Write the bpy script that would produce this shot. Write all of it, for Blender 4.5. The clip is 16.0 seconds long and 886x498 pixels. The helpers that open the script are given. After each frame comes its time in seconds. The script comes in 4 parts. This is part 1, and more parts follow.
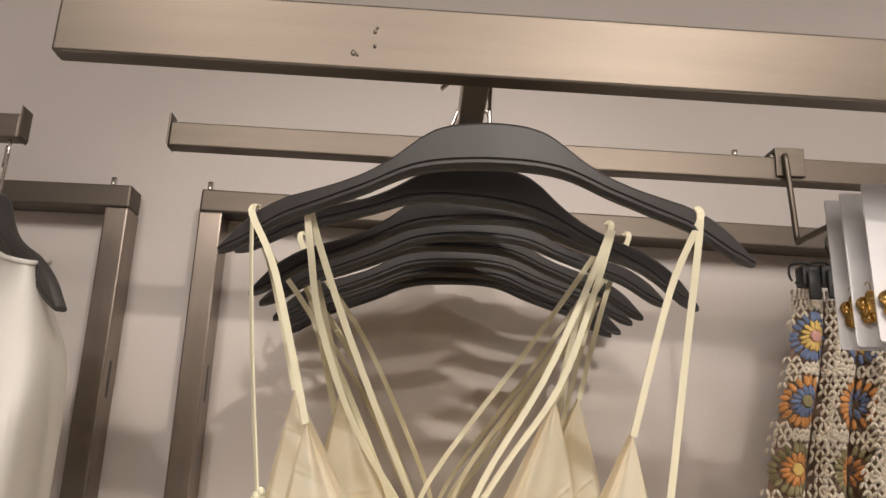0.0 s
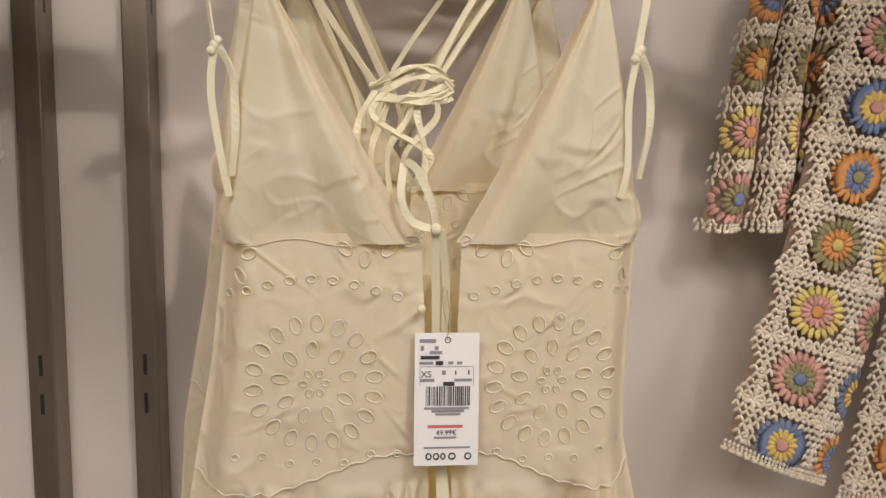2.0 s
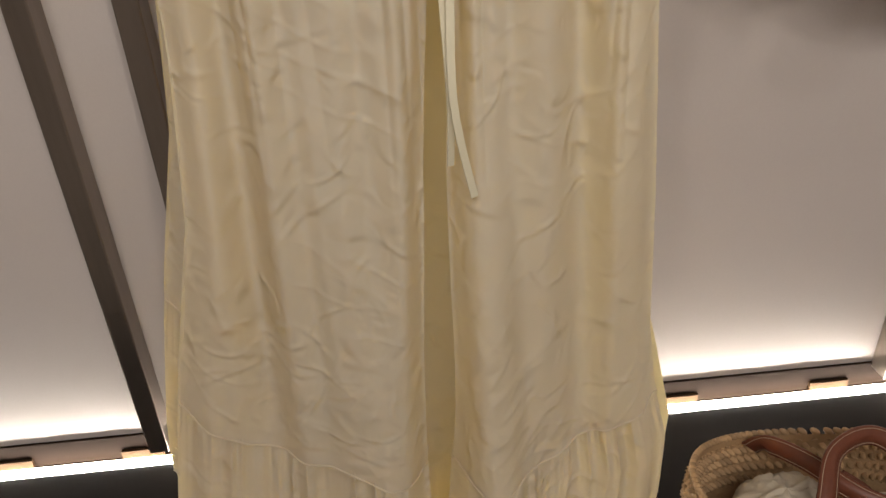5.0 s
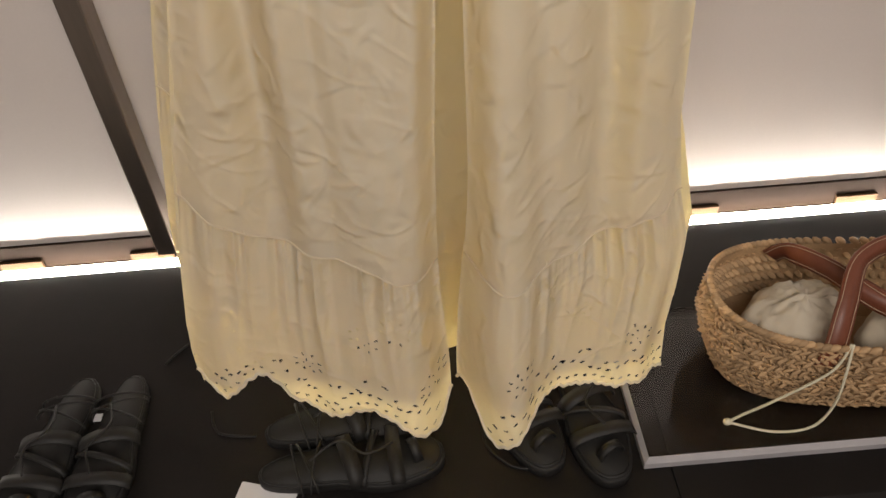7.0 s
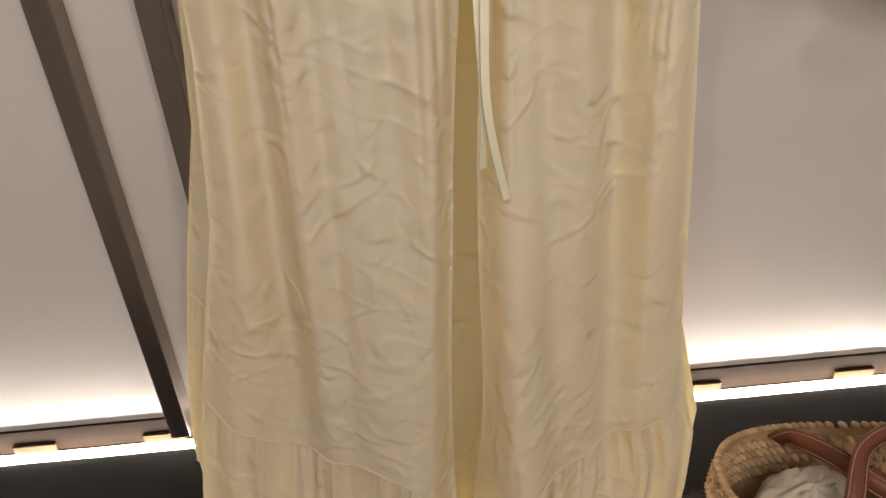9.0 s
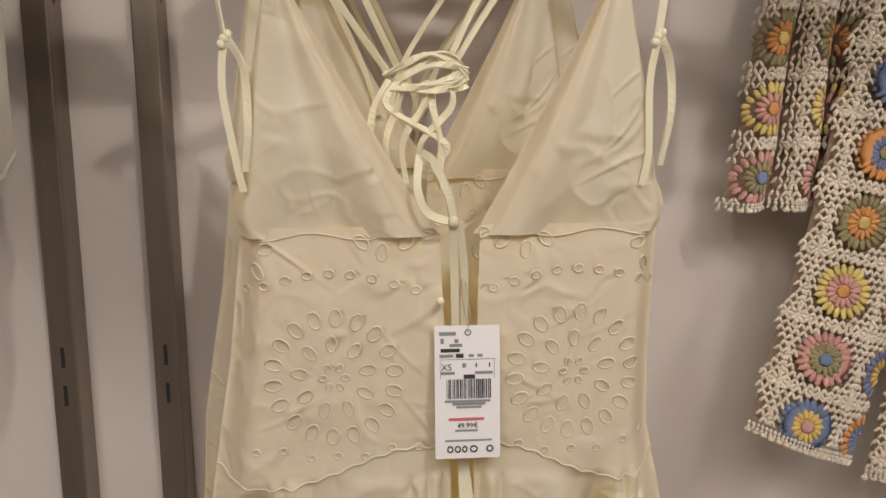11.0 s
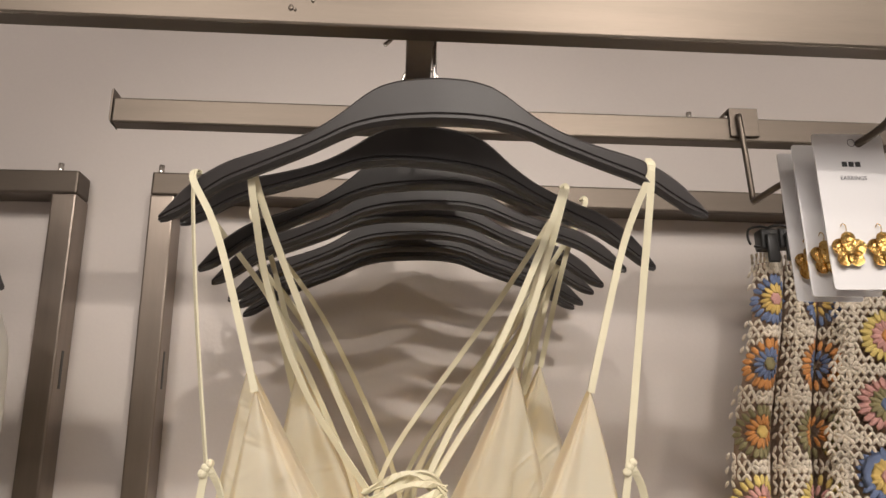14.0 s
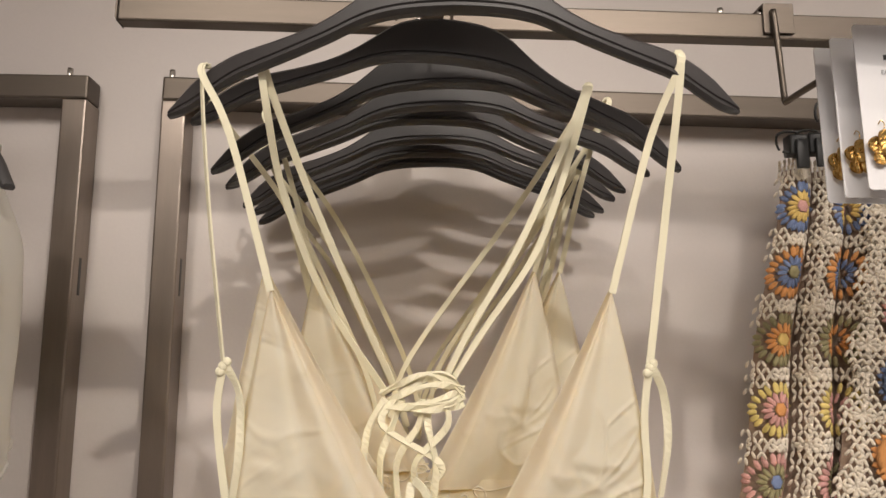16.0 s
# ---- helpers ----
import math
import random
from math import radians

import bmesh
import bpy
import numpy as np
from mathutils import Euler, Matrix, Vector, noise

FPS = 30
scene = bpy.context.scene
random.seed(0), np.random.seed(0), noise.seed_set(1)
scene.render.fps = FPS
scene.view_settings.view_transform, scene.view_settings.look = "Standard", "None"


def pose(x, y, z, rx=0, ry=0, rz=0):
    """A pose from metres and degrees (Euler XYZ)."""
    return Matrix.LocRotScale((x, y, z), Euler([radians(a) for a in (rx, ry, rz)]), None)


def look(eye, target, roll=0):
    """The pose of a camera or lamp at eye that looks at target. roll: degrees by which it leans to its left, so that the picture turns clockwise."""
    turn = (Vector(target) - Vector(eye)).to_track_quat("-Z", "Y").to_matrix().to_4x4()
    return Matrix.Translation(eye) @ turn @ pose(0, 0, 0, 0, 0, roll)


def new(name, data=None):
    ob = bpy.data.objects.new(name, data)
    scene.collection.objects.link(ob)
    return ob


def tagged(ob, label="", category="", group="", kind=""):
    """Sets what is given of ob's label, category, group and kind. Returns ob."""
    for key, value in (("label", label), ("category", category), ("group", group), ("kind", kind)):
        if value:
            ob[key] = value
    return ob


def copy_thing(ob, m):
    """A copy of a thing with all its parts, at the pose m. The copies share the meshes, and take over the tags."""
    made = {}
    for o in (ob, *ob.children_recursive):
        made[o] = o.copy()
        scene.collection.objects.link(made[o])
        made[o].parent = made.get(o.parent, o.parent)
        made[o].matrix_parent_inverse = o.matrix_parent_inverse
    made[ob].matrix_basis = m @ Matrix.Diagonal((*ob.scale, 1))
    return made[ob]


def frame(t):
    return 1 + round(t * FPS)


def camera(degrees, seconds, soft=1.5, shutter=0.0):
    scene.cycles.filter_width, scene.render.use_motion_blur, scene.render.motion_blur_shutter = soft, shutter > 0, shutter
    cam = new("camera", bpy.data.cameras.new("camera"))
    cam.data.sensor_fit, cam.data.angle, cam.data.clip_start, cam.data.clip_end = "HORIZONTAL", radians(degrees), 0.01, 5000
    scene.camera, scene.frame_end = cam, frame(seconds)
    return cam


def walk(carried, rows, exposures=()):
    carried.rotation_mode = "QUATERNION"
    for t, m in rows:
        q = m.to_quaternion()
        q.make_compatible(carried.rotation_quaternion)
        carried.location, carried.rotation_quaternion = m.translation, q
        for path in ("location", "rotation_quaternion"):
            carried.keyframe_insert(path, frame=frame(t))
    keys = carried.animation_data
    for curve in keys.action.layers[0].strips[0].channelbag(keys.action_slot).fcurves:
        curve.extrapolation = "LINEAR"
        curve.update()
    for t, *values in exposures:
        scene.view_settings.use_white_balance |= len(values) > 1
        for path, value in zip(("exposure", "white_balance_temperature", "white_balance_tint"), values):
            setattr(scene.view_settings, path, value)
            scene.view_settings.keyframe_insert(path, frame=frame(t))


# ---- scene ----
# camera: seconds, place, then pitch, roll and yaw in degrees
cam = camera(59.07, 16.0, soft=1.5)
ROWS = [
    (0.0, -0.1338, 0.0439, 1.5150, 15.12, -2.18, -2.07),
    (0.5, -0.1332, 0.0474, 1.4998, 13.06, -2.18, -3.37),
    (1.0, -0.1367, 0.0510, 1.4768, 8.25, -2.08, -4.42),
    (1.5, -0.1337, 0.0634, 1.4350, -0.25, -1.09, -4.55),
    (2.0, -0.1328, 0.0761, 1.4007, -6.25, -0.51, -4.73),
    (2.5, -0.1310, 0.0856, 1.3719, -10.70, 0.06, -4.95),
    (3.0, -0.1318, 0.0934, 1.3408, -14.69, 0.45, -5.09),
    (3.5, -0.1295, 0.0970, 1.3080, -19.42, 0.92, -5.31),
    (4.0, -0.1229, 0.0911, 1.2809, -24.05, 1.51, -5.32),
    (4.5, -0.1249, 0.0829, 1.2560, -27.56, 2.24, -5.22),
    (5.0, -0.1275, 0.0976, 1.2162, -31.37, 2.65, -5.27),
    (5.2, -0.1280, 0.0983, 1.1999, -33.72, 2.85, -5.04),
    (7.3, -0.1260, 0.1318, 1.1512, -44.72, 2.78, -3.88),
    (7.5, -0.1268, 0.1404, 1.1553, -45.18, 3.01, -3.98),
    (8.0, -0.1368, 0.1453, 1.1695, -44.91, 3.46, -4.41),
    (8.2, -0.1396, 0.1422, 1.1760, -43.16, 3.50, -4.57),
    (10.3, -0.1326, 0.1063, 1.3572, -19.29, 1.51, -3.72),
    (10.5, -0.1316, 0.1027, 1.3722, -17.06, 1.32, -3.64),
    (11.0, -0.1328, 0.0871, 1.4137, -8.18, 0.74, -3.64),
    (11.5, -0.1252, 0.0678, 1.4557, -0.79, 0.24, -3.52),
    (12.0, -0.1239, 0.0588, 1.4713, 3.75, 0.05, -3.49),
    (12.5, -0.1266, 0.0523, 1.4829, 8.19, 0.08, -3.55),
    (13.0, -0.1305, 0.0477, 1.4852, 12.34, 0.25, -3.55),
    (13.5, -0.1268, 0.0483, 1.4929, 15.66, 0.32, -3.50),
    (14.0, -0.1140, 0.0645, 1.4893, 15.09, 0.14, -3.47),
    (14.5, -0.1096, 0.0779, 1.4872, 13.96, -0.07, -3.33),
    (15.0, -0.1075, 0.0826, 1.4856, 13.34, -0.23, -3.06),
    (15.5, -0.1104, 0.0818, 1.4799, 12.17, -0.26, -2.53),
    (16.0, -0.1136, 0.0847, 1.4769, 9.27, -0.17, -2.26),
]
EXPOSURE = [(0.0, -0.14), (1.0, -0.10), (1.5, -0.22), (2.5, -0.40), (4.0, -0.63), (5.0, -0.66), (7.5, -0.32), (8.2, -0.32), (10.5, -0.60), (11.0, -0.45), (12.0, -0.22), (16.0, -0.14)]
walk(cam, [(t, pose(x, y, z, 90 + pitch, roll, yaw)) for t, x, y, z, pitch, roll, yaw in ROWS], EXPOSURE)

# ---- light ----
world = bpy.data.worlds.new("shop_air")
world.use_nodes = True
world.node_tree.nodes["Background"].inputs[0].default_value = (1.0, 0.94, 0.88, 1)
world.node_tree.nodes["Background"].inputs[1].default_value = 0.05
scene.world = world


def spot(name, eye, target, watts, size, angle=60, blend=0.6, colour=(1.0, 0.90, 0.80)):
    data = bpy.data.lights.new(name, "SPOT")
    data.energy, data.shadow_soft_size, data.color = watts, size, colour
    data.spot_size, data.spot_blend = radians(angle), blend
    ob = new(name, data)
    ob.matrix_world = look(eye, target)
    return tagged(ob, "", "", "", "structure")


def area(name, eye, target, watts, sx, sy, colour=(1.0, 0.92, 0.85)):
    data = bpy.data.lights.new(name, "AREA")
    data.energy, data.color, data.shape, data.size, data.size_y = watts, colour, "RECTANGLE", sx, sy
    ob = new(name, data)
    ob.matrix_world = look(eye, target)
    return tagged(ob, "", "", "", "structure")


spot("ceiling_spot", (0.62, -1.25, 2.97), (-0.08, 0.70, 1.63), 120, 0.035, 30, 1.0)
spot("ceiling_spot", (-0.85, -0.95, 2.97), (-0.12, 0.75, 1.62), 56, 0.04, 36, 1.0)
spot("ceiling_spot", (1.45, -0.55, 2.97), (0.40, 1.00, 1.45), 46, 0.07, 44, 1.0)
# unseen broad fill light, added to lift the wall and soften the spots' shadows
area("ambient_fill", (0.0, -1.9, 2.97), (0.0, -1.8, 0.0), 112, 2.6, 1.4)


# ---- materials ----
def material(name, colour, rough=0.6, metal=0.0, vary=0.08, scale=8.0, fine=120.0, bump=0.1, distance=0.001, stretch=(1, 1, 1), through_light=0.0, through_tint=None, spread=0.0, sheen=0.0, dark=None, crease=0.0):
    """A surface with two scales of variation, fine relief and, for cloth, light that passes through."""
    m = bpy.data.materials.new(name)
    m.use_nodes = True
    t = m.node_tree
    n, link = t.nodes, t.links
    bsdf, out = n["Principled BSDF"], n["Material Output"]
    bsdf.inputs["Roughness"].default_value, bsdf.inputs["Metallic"].default_value = rough, metal
    if sheen:
        bsdf.inputs["Sheen Weight"].default_value = sheen
    co, mp = n.new("ShaderNodeTexCoord"), n.new("ShaderNodeMapping")
    mp.inputs["Scale"].default_value = stretch
    link.new(co.outputs["Object"], mp.inputs["Vector"])
    big, small = n.new("ShaderNodeTexNoise"), n.new("ShaderNodeTexNoise")
    for tex, s, d in ((big, scale, 4), (small, fine, 6)):
        tex.inputs["Scale"].default_value, tex.inputs["Detail"].default_value = s, d
        link.new(mp.outputs[0], tex.inputs["Vector"])
    add = n.new("ShaderNodeMath")
    add.operation = "MULTIPLY_ADD"
    link.new(small.outputs["Fac"], add.inputs[0])
    add.inputs[1].default_value = 0.4
    link.new(big.outputs["Fac"], add.inputs[2])
    ramp = n.new("ShaderNodeMapRange")
    ramp.inputs["From Min"].default_value, ramp.inputs["From Max"].default_value = 0.45, 0.95
    link.new(add.outputs[0], ramp.inputs["Value"])
    mix = n.new("ShaderNodeMix")
    mix.data_type = "RGBA"
    low = dark or tuple(c * (1 - 2 * vary) for c in colour)
    mix.inputs[6].default_value, mix.inputs[7].default_value = (*low, 1), (*colour, 1)
    link.new(ramp.outputs[0], mix.inputs[0])
    tint = mix.outputs[2]
    if spread:
        info, hsv, rnd = n.new("ShaderNodeNewGeometry"), n.new("ShaderNodeHueSaturation"), n.new("ShaderNodeMapRange")
        rnd.inputs["To Min"].default_value, rnd.inputs["To Max"].default_value = 1 - spread, 1 + spread
        link.new(info.outputs["Random Per Island"], rnd.inputs["Value"])
        link.new(rnd.outputs[0], hsv.inputs["Value"])
        link.new(tint, hsv.inputs["Color"])
        tint = hsv.outputs[0]
    link.new(tint, bsdf.inputs["Base Color"])
    if bump:
        b = n.new("ShaderNodeBump")
        b.inputs["Strength"].default_value, b.inputs["Distance"].default_value = bump, distance
        link.new(small.outputs["Fac"], b.inputs["Height"])
        link.new(b.outputs[0], bsdf.inputs["Normal"])
    if bump and crease:
        fold, over = n.new("ShaderNodeTexNoise"), n.new("ShaderNodeBump")
        fold.noise_type = "RIDGED_MULTIFRACTAL"
        fold.inputs["Scale"].default_value, fold.inputs["Detail"].default_value, fold.inputs["Distortion"].default_value = 32.0, 5.0, 0.9
        link.new(mp.outputs[0], fold.inputs["Vector"])
        over.inputs["Strength"].default_value, over.inputs["Distance"].default_value = crease, 0.008
        link.new(fold.outputs["Fac"], over.inputs["Height"])
        link.new(over.outputs[0], b.inputs["Normal"])
    if through_light:
        tr, mx = n.new("ShaderNodeBsdfTranslucent"), n.new("ShaderNodeMixShader")
        tr.inputs["Color"].default_value = (*(through_tint or colour), 1)
        mx.inputs[0].default_value = through_light
        link.new(bsdf.outputs[0], mx.inputs[1])
        link.new(tr.outputs[0], mx.inputs[2])
        link.new(mx.outputs[0], out.inputs["Surface"])
    return m


def glow(name, colour, strength):
    m = bpy.data.materials.new(name)
    m.use_nodes = True
    b = m.node_tree.nodes["Principled BSDF"]
    b.inputs["Base Color"].default_value = (0.9, 0.9, 0.88, 1)
    b.inputs["Emission Color"].default_value, b.inputs["Emission Strength"].default_value = (*colour, 1), strength
    return m


M_WALL = material("painted_plaster", (0.62, 0.565, 0.535), 0.62, vary=0.035, scale=2.5, fine=220, bump=0.12, distance=0.0012)
# one nickel in two tones: the crosswise bars' dimmer reflections are put into the colour
M_STEEL_DIM = material("brushed_nickel_dimmed", (0.125, 0.104, 0.086), 0.44, 0.9, vary=0.07, scale=6, fine=60, bump=0.05, distance=0.0004, stretch=(1, 12, 12))
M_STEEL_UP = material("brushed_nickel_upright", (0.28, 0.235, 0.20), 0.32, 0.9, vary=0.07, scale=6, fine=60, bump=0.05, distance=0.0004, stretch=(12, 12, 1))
M_WIRE = material("chromed_wire", (0.62, 0.58, 0.54), 0.22, 1.0, vary=0.05, scale=30, fine=200, bump=0.0)
M_HANGER = material("charcoal_plastic", (0.029, 0.025, 0.025), 0.5, vary=0.12, scale=20, fine=700, bump=0.12, distance=0.0003)
M_CLOTH = material("cream_cotton", (0.778, 0.773, 0.692), 0.88, vary=0.02, scale=14, fine=900, bump=0.18, distance=0.0004, through_light=0.44, crease=0.6, through_tint=(0.98, 0.765, 0.26))
M_RIBBON = material("cream_ribbon", (0.80, 0.748, 0.56), 0.7, vary=0.03, scale=40, fine=900, bump=0.1, distance=0.0003, through_light=0.15)
M_THREAD = material("cream_embroidery", (0.80, 0.78, 0.675), 0.8, vary=0.05, scale=60, fine=1500, bump=0.4, distance=0.0005, through_light=0.30, through_tint=(0.98, 0.76, 0.30))
M_WHITE = material("white_cotton", (0.76, 0.735, 0.69), 0.85, vary=0.03, scale=14, fine=900, bump=0.18, distance=0.0004, through_light=0.25)
M_PODIUM = material("black_laminate", (0.0115, 0.0098, 0.0090), 0.5, vary=0.25, scale=9, fine=260, bump=0.06, distance=0.0004)
M_FLOOR = material("grey_floor", (0.30, 0.28, 0.26), 0.5, vary=0.1, scale=3, fine=80, bump=0.05)
M_CEIL = material("white_ceiling", (0.80, 0.78, 0.76), 0.9, vary=0.03, scale=2, fine=60, bump=0.05)
M_LEATHER = material("black_leather", (0.0085, 0.0078, 0.0072), 0.60, vary=0.2, scale=30, fine=500, bump=0.25, distance=0.0006)
M_SOLE = material("black_rubber", (0.010, 0.0092, 0.0085), 0.70, vary=0.2, scale=40, fine=500, bump=0.2, distance=0.0005)
M_POUCH = material("unbleached_cotton", (0.60, 0.53, 0.42), 0.88, vary=0.05, scale=14, fine=700, bump=0.25, distance=0.0005, crease=0.12)
M_TAN = material("chestnut_leather", (0.20, 0.062, 0.032), 0.42, vary=0.15, scale=30, fine=400, bump=0.2, distance=0.0005)
M_STITCH = material("pale_stitching", (0.55, 0.42, 0.30), 0.8, bump=0.0)
M_STRAW = material("woven_straw", (0.54, 0.35, 0.185), 0.72, vary=0.18, scale=25, fine=300, bump=0.35, distance=0.0008, spread=0.28)
M_CARD = material("white_card", (0.73, 0.72, 0.735), 0.55, vary=0.015, scale=6, fine=300, bump=0.03)
M_INK = material("black_ink", (0.03, 0.03, 0.032), 0.6, bump=0.0)
M_INK_SOFT = material("grey_ink", (0.25, 0.25, 0.27), 0.6, bump=0.0)
M_RED = material("red_ink", (0.55, 0.13, 0.14), 0.6, bump=0.0)
M_GOLD = material("hammered_gold", (0.83, 0.56, 0.20), 0.26, 1.0, vary=0.12, scale=120, fine=260, bump=0.9, distance=0.0022)
M_CLIP = material("black_clip_plastic", (0.02, 0.02, 0.02), 0.4, bump=0.05)
M_WOOD = material("raw_wood", (0.06, 0.034, 0.018), 0.7, vary=0.15, scale=20, fine=200, bump=0.2)
M_DARKTRIM = material("brown_trim", (0.019, 0.012, 0.0085), 0.7, bump=0.05)
# cream yarn darkened to brown: the shade inside the crochet is in the colour
M_INSIDE_SHADE = material("shaded_yarn", (0.52, 0.38, 0.29), 0.95, vary=0.2, scale=60, fine=900, bump=0.6, distance=0.002)
M_FROST = material("frosted_acrylic_edge", (0.62, 0.60, 0.62), 0.35, vary=0.1, scale=20, fine=200, bump=0.05, through_light=0.3)
M_LED = glow("led_diffuser", (1.0, 0.93, 0.84), 100.0)
YARN = {
    "cream": material("cream_yarn", (0.88, 0.785, 0.65), 0.9, vary=0.08, scale=60, fine=1400, bump=0.8, distance=0.0012, spread=0.08, sheen=0.2),
    "orange": material("orange_yarn", (0.80, 0.37, 0.13), 0.9, vary=0.08, scale=60, fine=1400, bump=0.8, distance=0.0012, spread=0.12),
    "blue": material("blue_yarn", (0.20, 0.26, 0.44), 0.9, vary=0.08, scale=60, fine=1400, bump=0.8, distance=0.0012, spread=0.14),
    "green": material("olive_yarn", (0.36, 0.32, 0.17), 0.9, vary=0.08, scale=60, fine=1400, bump=0.8, distance=0.0012, spread=0.12),
    "yellow": material("yellow_yarn", (0.84, 0.60, 0.20), 0.9, vary=0.08, scale=60, fine=1400, bump=0.8, distance=0.0012, spread=0.1),
    "pink": material("pink_yarn", (0.74, 0.40, 0.36), 0.9, vary=0.08, scale=60, fine=1400, bump=0.8, distance=0.0012, spread=0.12),
    "lemon": material("lemon_yarn", (0.86, 0.68, 0.24), 0.9, vary=0.08, scale=60, fine=1400, bump=0.8, distance=0.0012, spread=0.1),
}
M_CLEAR = bpy.data.materials.new("clear_acrylic")
M_CLEAR.use_nodes = True
for m_, level in ((M_DARKTRIM, 0.03), (M_WOOD, 0.05), (M_PODIUM, 0.25)):
    m_.node_tree.nodes["Principled BSDF"].inputs["Specular IOR Level"].default_value = level
_b = M_CLEAR.node_tree.nodes["Principled BSDF"]
_b.inputs["Base Color"].default_value, _b.inputs["Roughness"].default_value = (0.95, 0.95, 0.96, 1), 0.06
_b.inputs["Transmission Weight"].default_value, _b.inputs["IOR"].default_value = 1.0, 1.49


# ---- building helpers ----
def mesh_of(name, verts, faces, mats, smooth=False, index=None):
    me = bpy.data.meshes.new(name)
    me.from_pydata([tuple(v) for v in verts], [], faces)
    for m in mats if isinstance(mats, (list, tuple)) else [mats]:
        me.materials.append(m)
    if index is not None:
        me.polygons.foreach_set("material_index", index)
    me.polygons.foreach_set("use_smooth", [smooth] * len(me.polygons))
    me.update()
    return me


def thing(name, label, category, group="", at=None):
    ob = new(name)
    ob.empty_display_size = 0.05
    if at is not None:
        ob.matrix_basis = at
    return tagged(ob, label, category, group)


def part(name, geo, mats, parent, label="", smooth=True):
    """One mesh object from (verts, faces[, material index]) under a thing or a part."""
    ob = new(name, mesh_of(name, geo[0], geo[1], mats, smooth, geo[2] if len(geo) > 2 else None))
    ob.parent = parent
    return tagged(ob, label) if label else ob


def join(*geos):
    verts, faces = [], []
    for g in geos:
        k = len(verts)
        verts += list(g[0])
        faces += [tuple(i + k for i in f) for f in g[1]]
    return verts, faces


def moved(geo, m):
    return [m @ Vector(v) for v in geo[0]], geo[1]


def box(x0, x1, y0, y1, z0, z1, bevel=0.0):
    """A block with bevelled edges."""
    if not bevel:
        v = [(x, y, z) for x in (x0, x1) for y in (y0, y1) for z in (z0, z1)]
        return v, [(0, 1, 3, 2), (4, 6, 7, 5), (0, 4, 5, 1), (2, 3, 7, 6), (0, 2, 6, 4), (1, 5, 7, 3)]
    bm = bmesh.new()
    bmesh.ops.create_cube(bm, size=1)
    for v in bm.verts:
        v.co = ((x0 + x1) / 2 + v.co.x * (x1 - x0), (y0 + y1) / 2 + v.co.y * (y1 - y0), (z0 + z1) / 2 + v.co.z * (z1 - z0))
    bmesh.ops.bevel(bm, geom=bm.edges[:], offset=bevel, segments=2, affect="EDGES", profile=0.6)
    bm.verts.index_update()
    out = [v.co.copy() for v in bm.verts], [tuple(v.index for v in f.verts) for f in bm.faces]
    bm.free()
    return out


def grid_sheet(nu, nv, f, hole=None):
    """A sheet f(u, v) over the unit square; faces for which hole(point) holds are left out."""
    pts = [f(i / nu, j / nv) for j in range(nv + 1) for i in range(nu + 1)]
    faces = []
    for j in range(nv):
        for i in range(nu):
            a = j * (nu + 1) + i
            q = (a, a + 1, a + nu + 2, a + nu + 1)
            if hole is not None:
                p, r = pts[q[0]], pts[q[2]]
                if hole((p[0] + r[0]) / 2, (p[2] + r[2]) / 2):
                    continue
            faces.append(q)
    return pts, faces


def smooth_path(points, steps=6, closed=False):
    """A Catmull-Rom line through the points."""
    p = [Vector(q) for q in points]
    out, n = [], len(p)
    for i in range(n if closed else n - 1):
        if closed:
            a, b, c, d = (p[(i + k) % n] for k in (-1, 0, 1, 2))
        else:
            a, b, c, d = p[max(i - 1, 0)], p[i], p[i + 1], p[min(i + 2, n - 1)]
        for s in range(steps):
            t = s / steps
            out.append(0.5 * ((2 * b) + (c - a) * t + (2 * a - 5 * b + 4 * c - d) * t * t + (3 * b - a - 3 * c + d) * t ** 3))
    if not closed:
        out.append(p[-1])
    return out


def tube(points, r, sides=8, closed=False, taper=None):
    pts = [Vector(p) for p in points]
    n, verts, faces = len(pts), [], []
    ref = Vector((0.13, 0.31, 0.94))
    for i, p in enumerate(pts):
        d = (pts[(i + 1) % n] - pts[i - 1]) if closed else (pts[min(i + 1, n - 1)] - pts[max(i - 1, 0)])
        d = d.normalized() if d.length > 1e-9 else Vector((0, 0, 1))
        a = d.cross(ref)
        a = a.normalized() if a.length > 1e-3 else Vector((1, 0, 0))
        b = d.cross(a)
        rr = r * (taper(i / max(n - 1, 1)) if taper else 1)
        verts += [p + rr * (math.cos(2 * math.pi * k / sides) * a + math.sin(2 * math.pi * k / sides) * b) for k in range(sides)]
    for i in range(n if closed else n - 1):
        for k in range(sides):
            a, b = i * sides + k, i * sides + (k + 1) % sides
            c, d = ((i + 1) % n) * sides + (k + 1) % sides, ((i + 1) % n) * sides + k
            faces.append((a, b, c, d))
    if not closed:
        faces.append(tuple(range(sides - 1, -1, -1)))
        faces.append(tuple((n - 1) * sides + k for k in range(sides)))
    return verts, faces


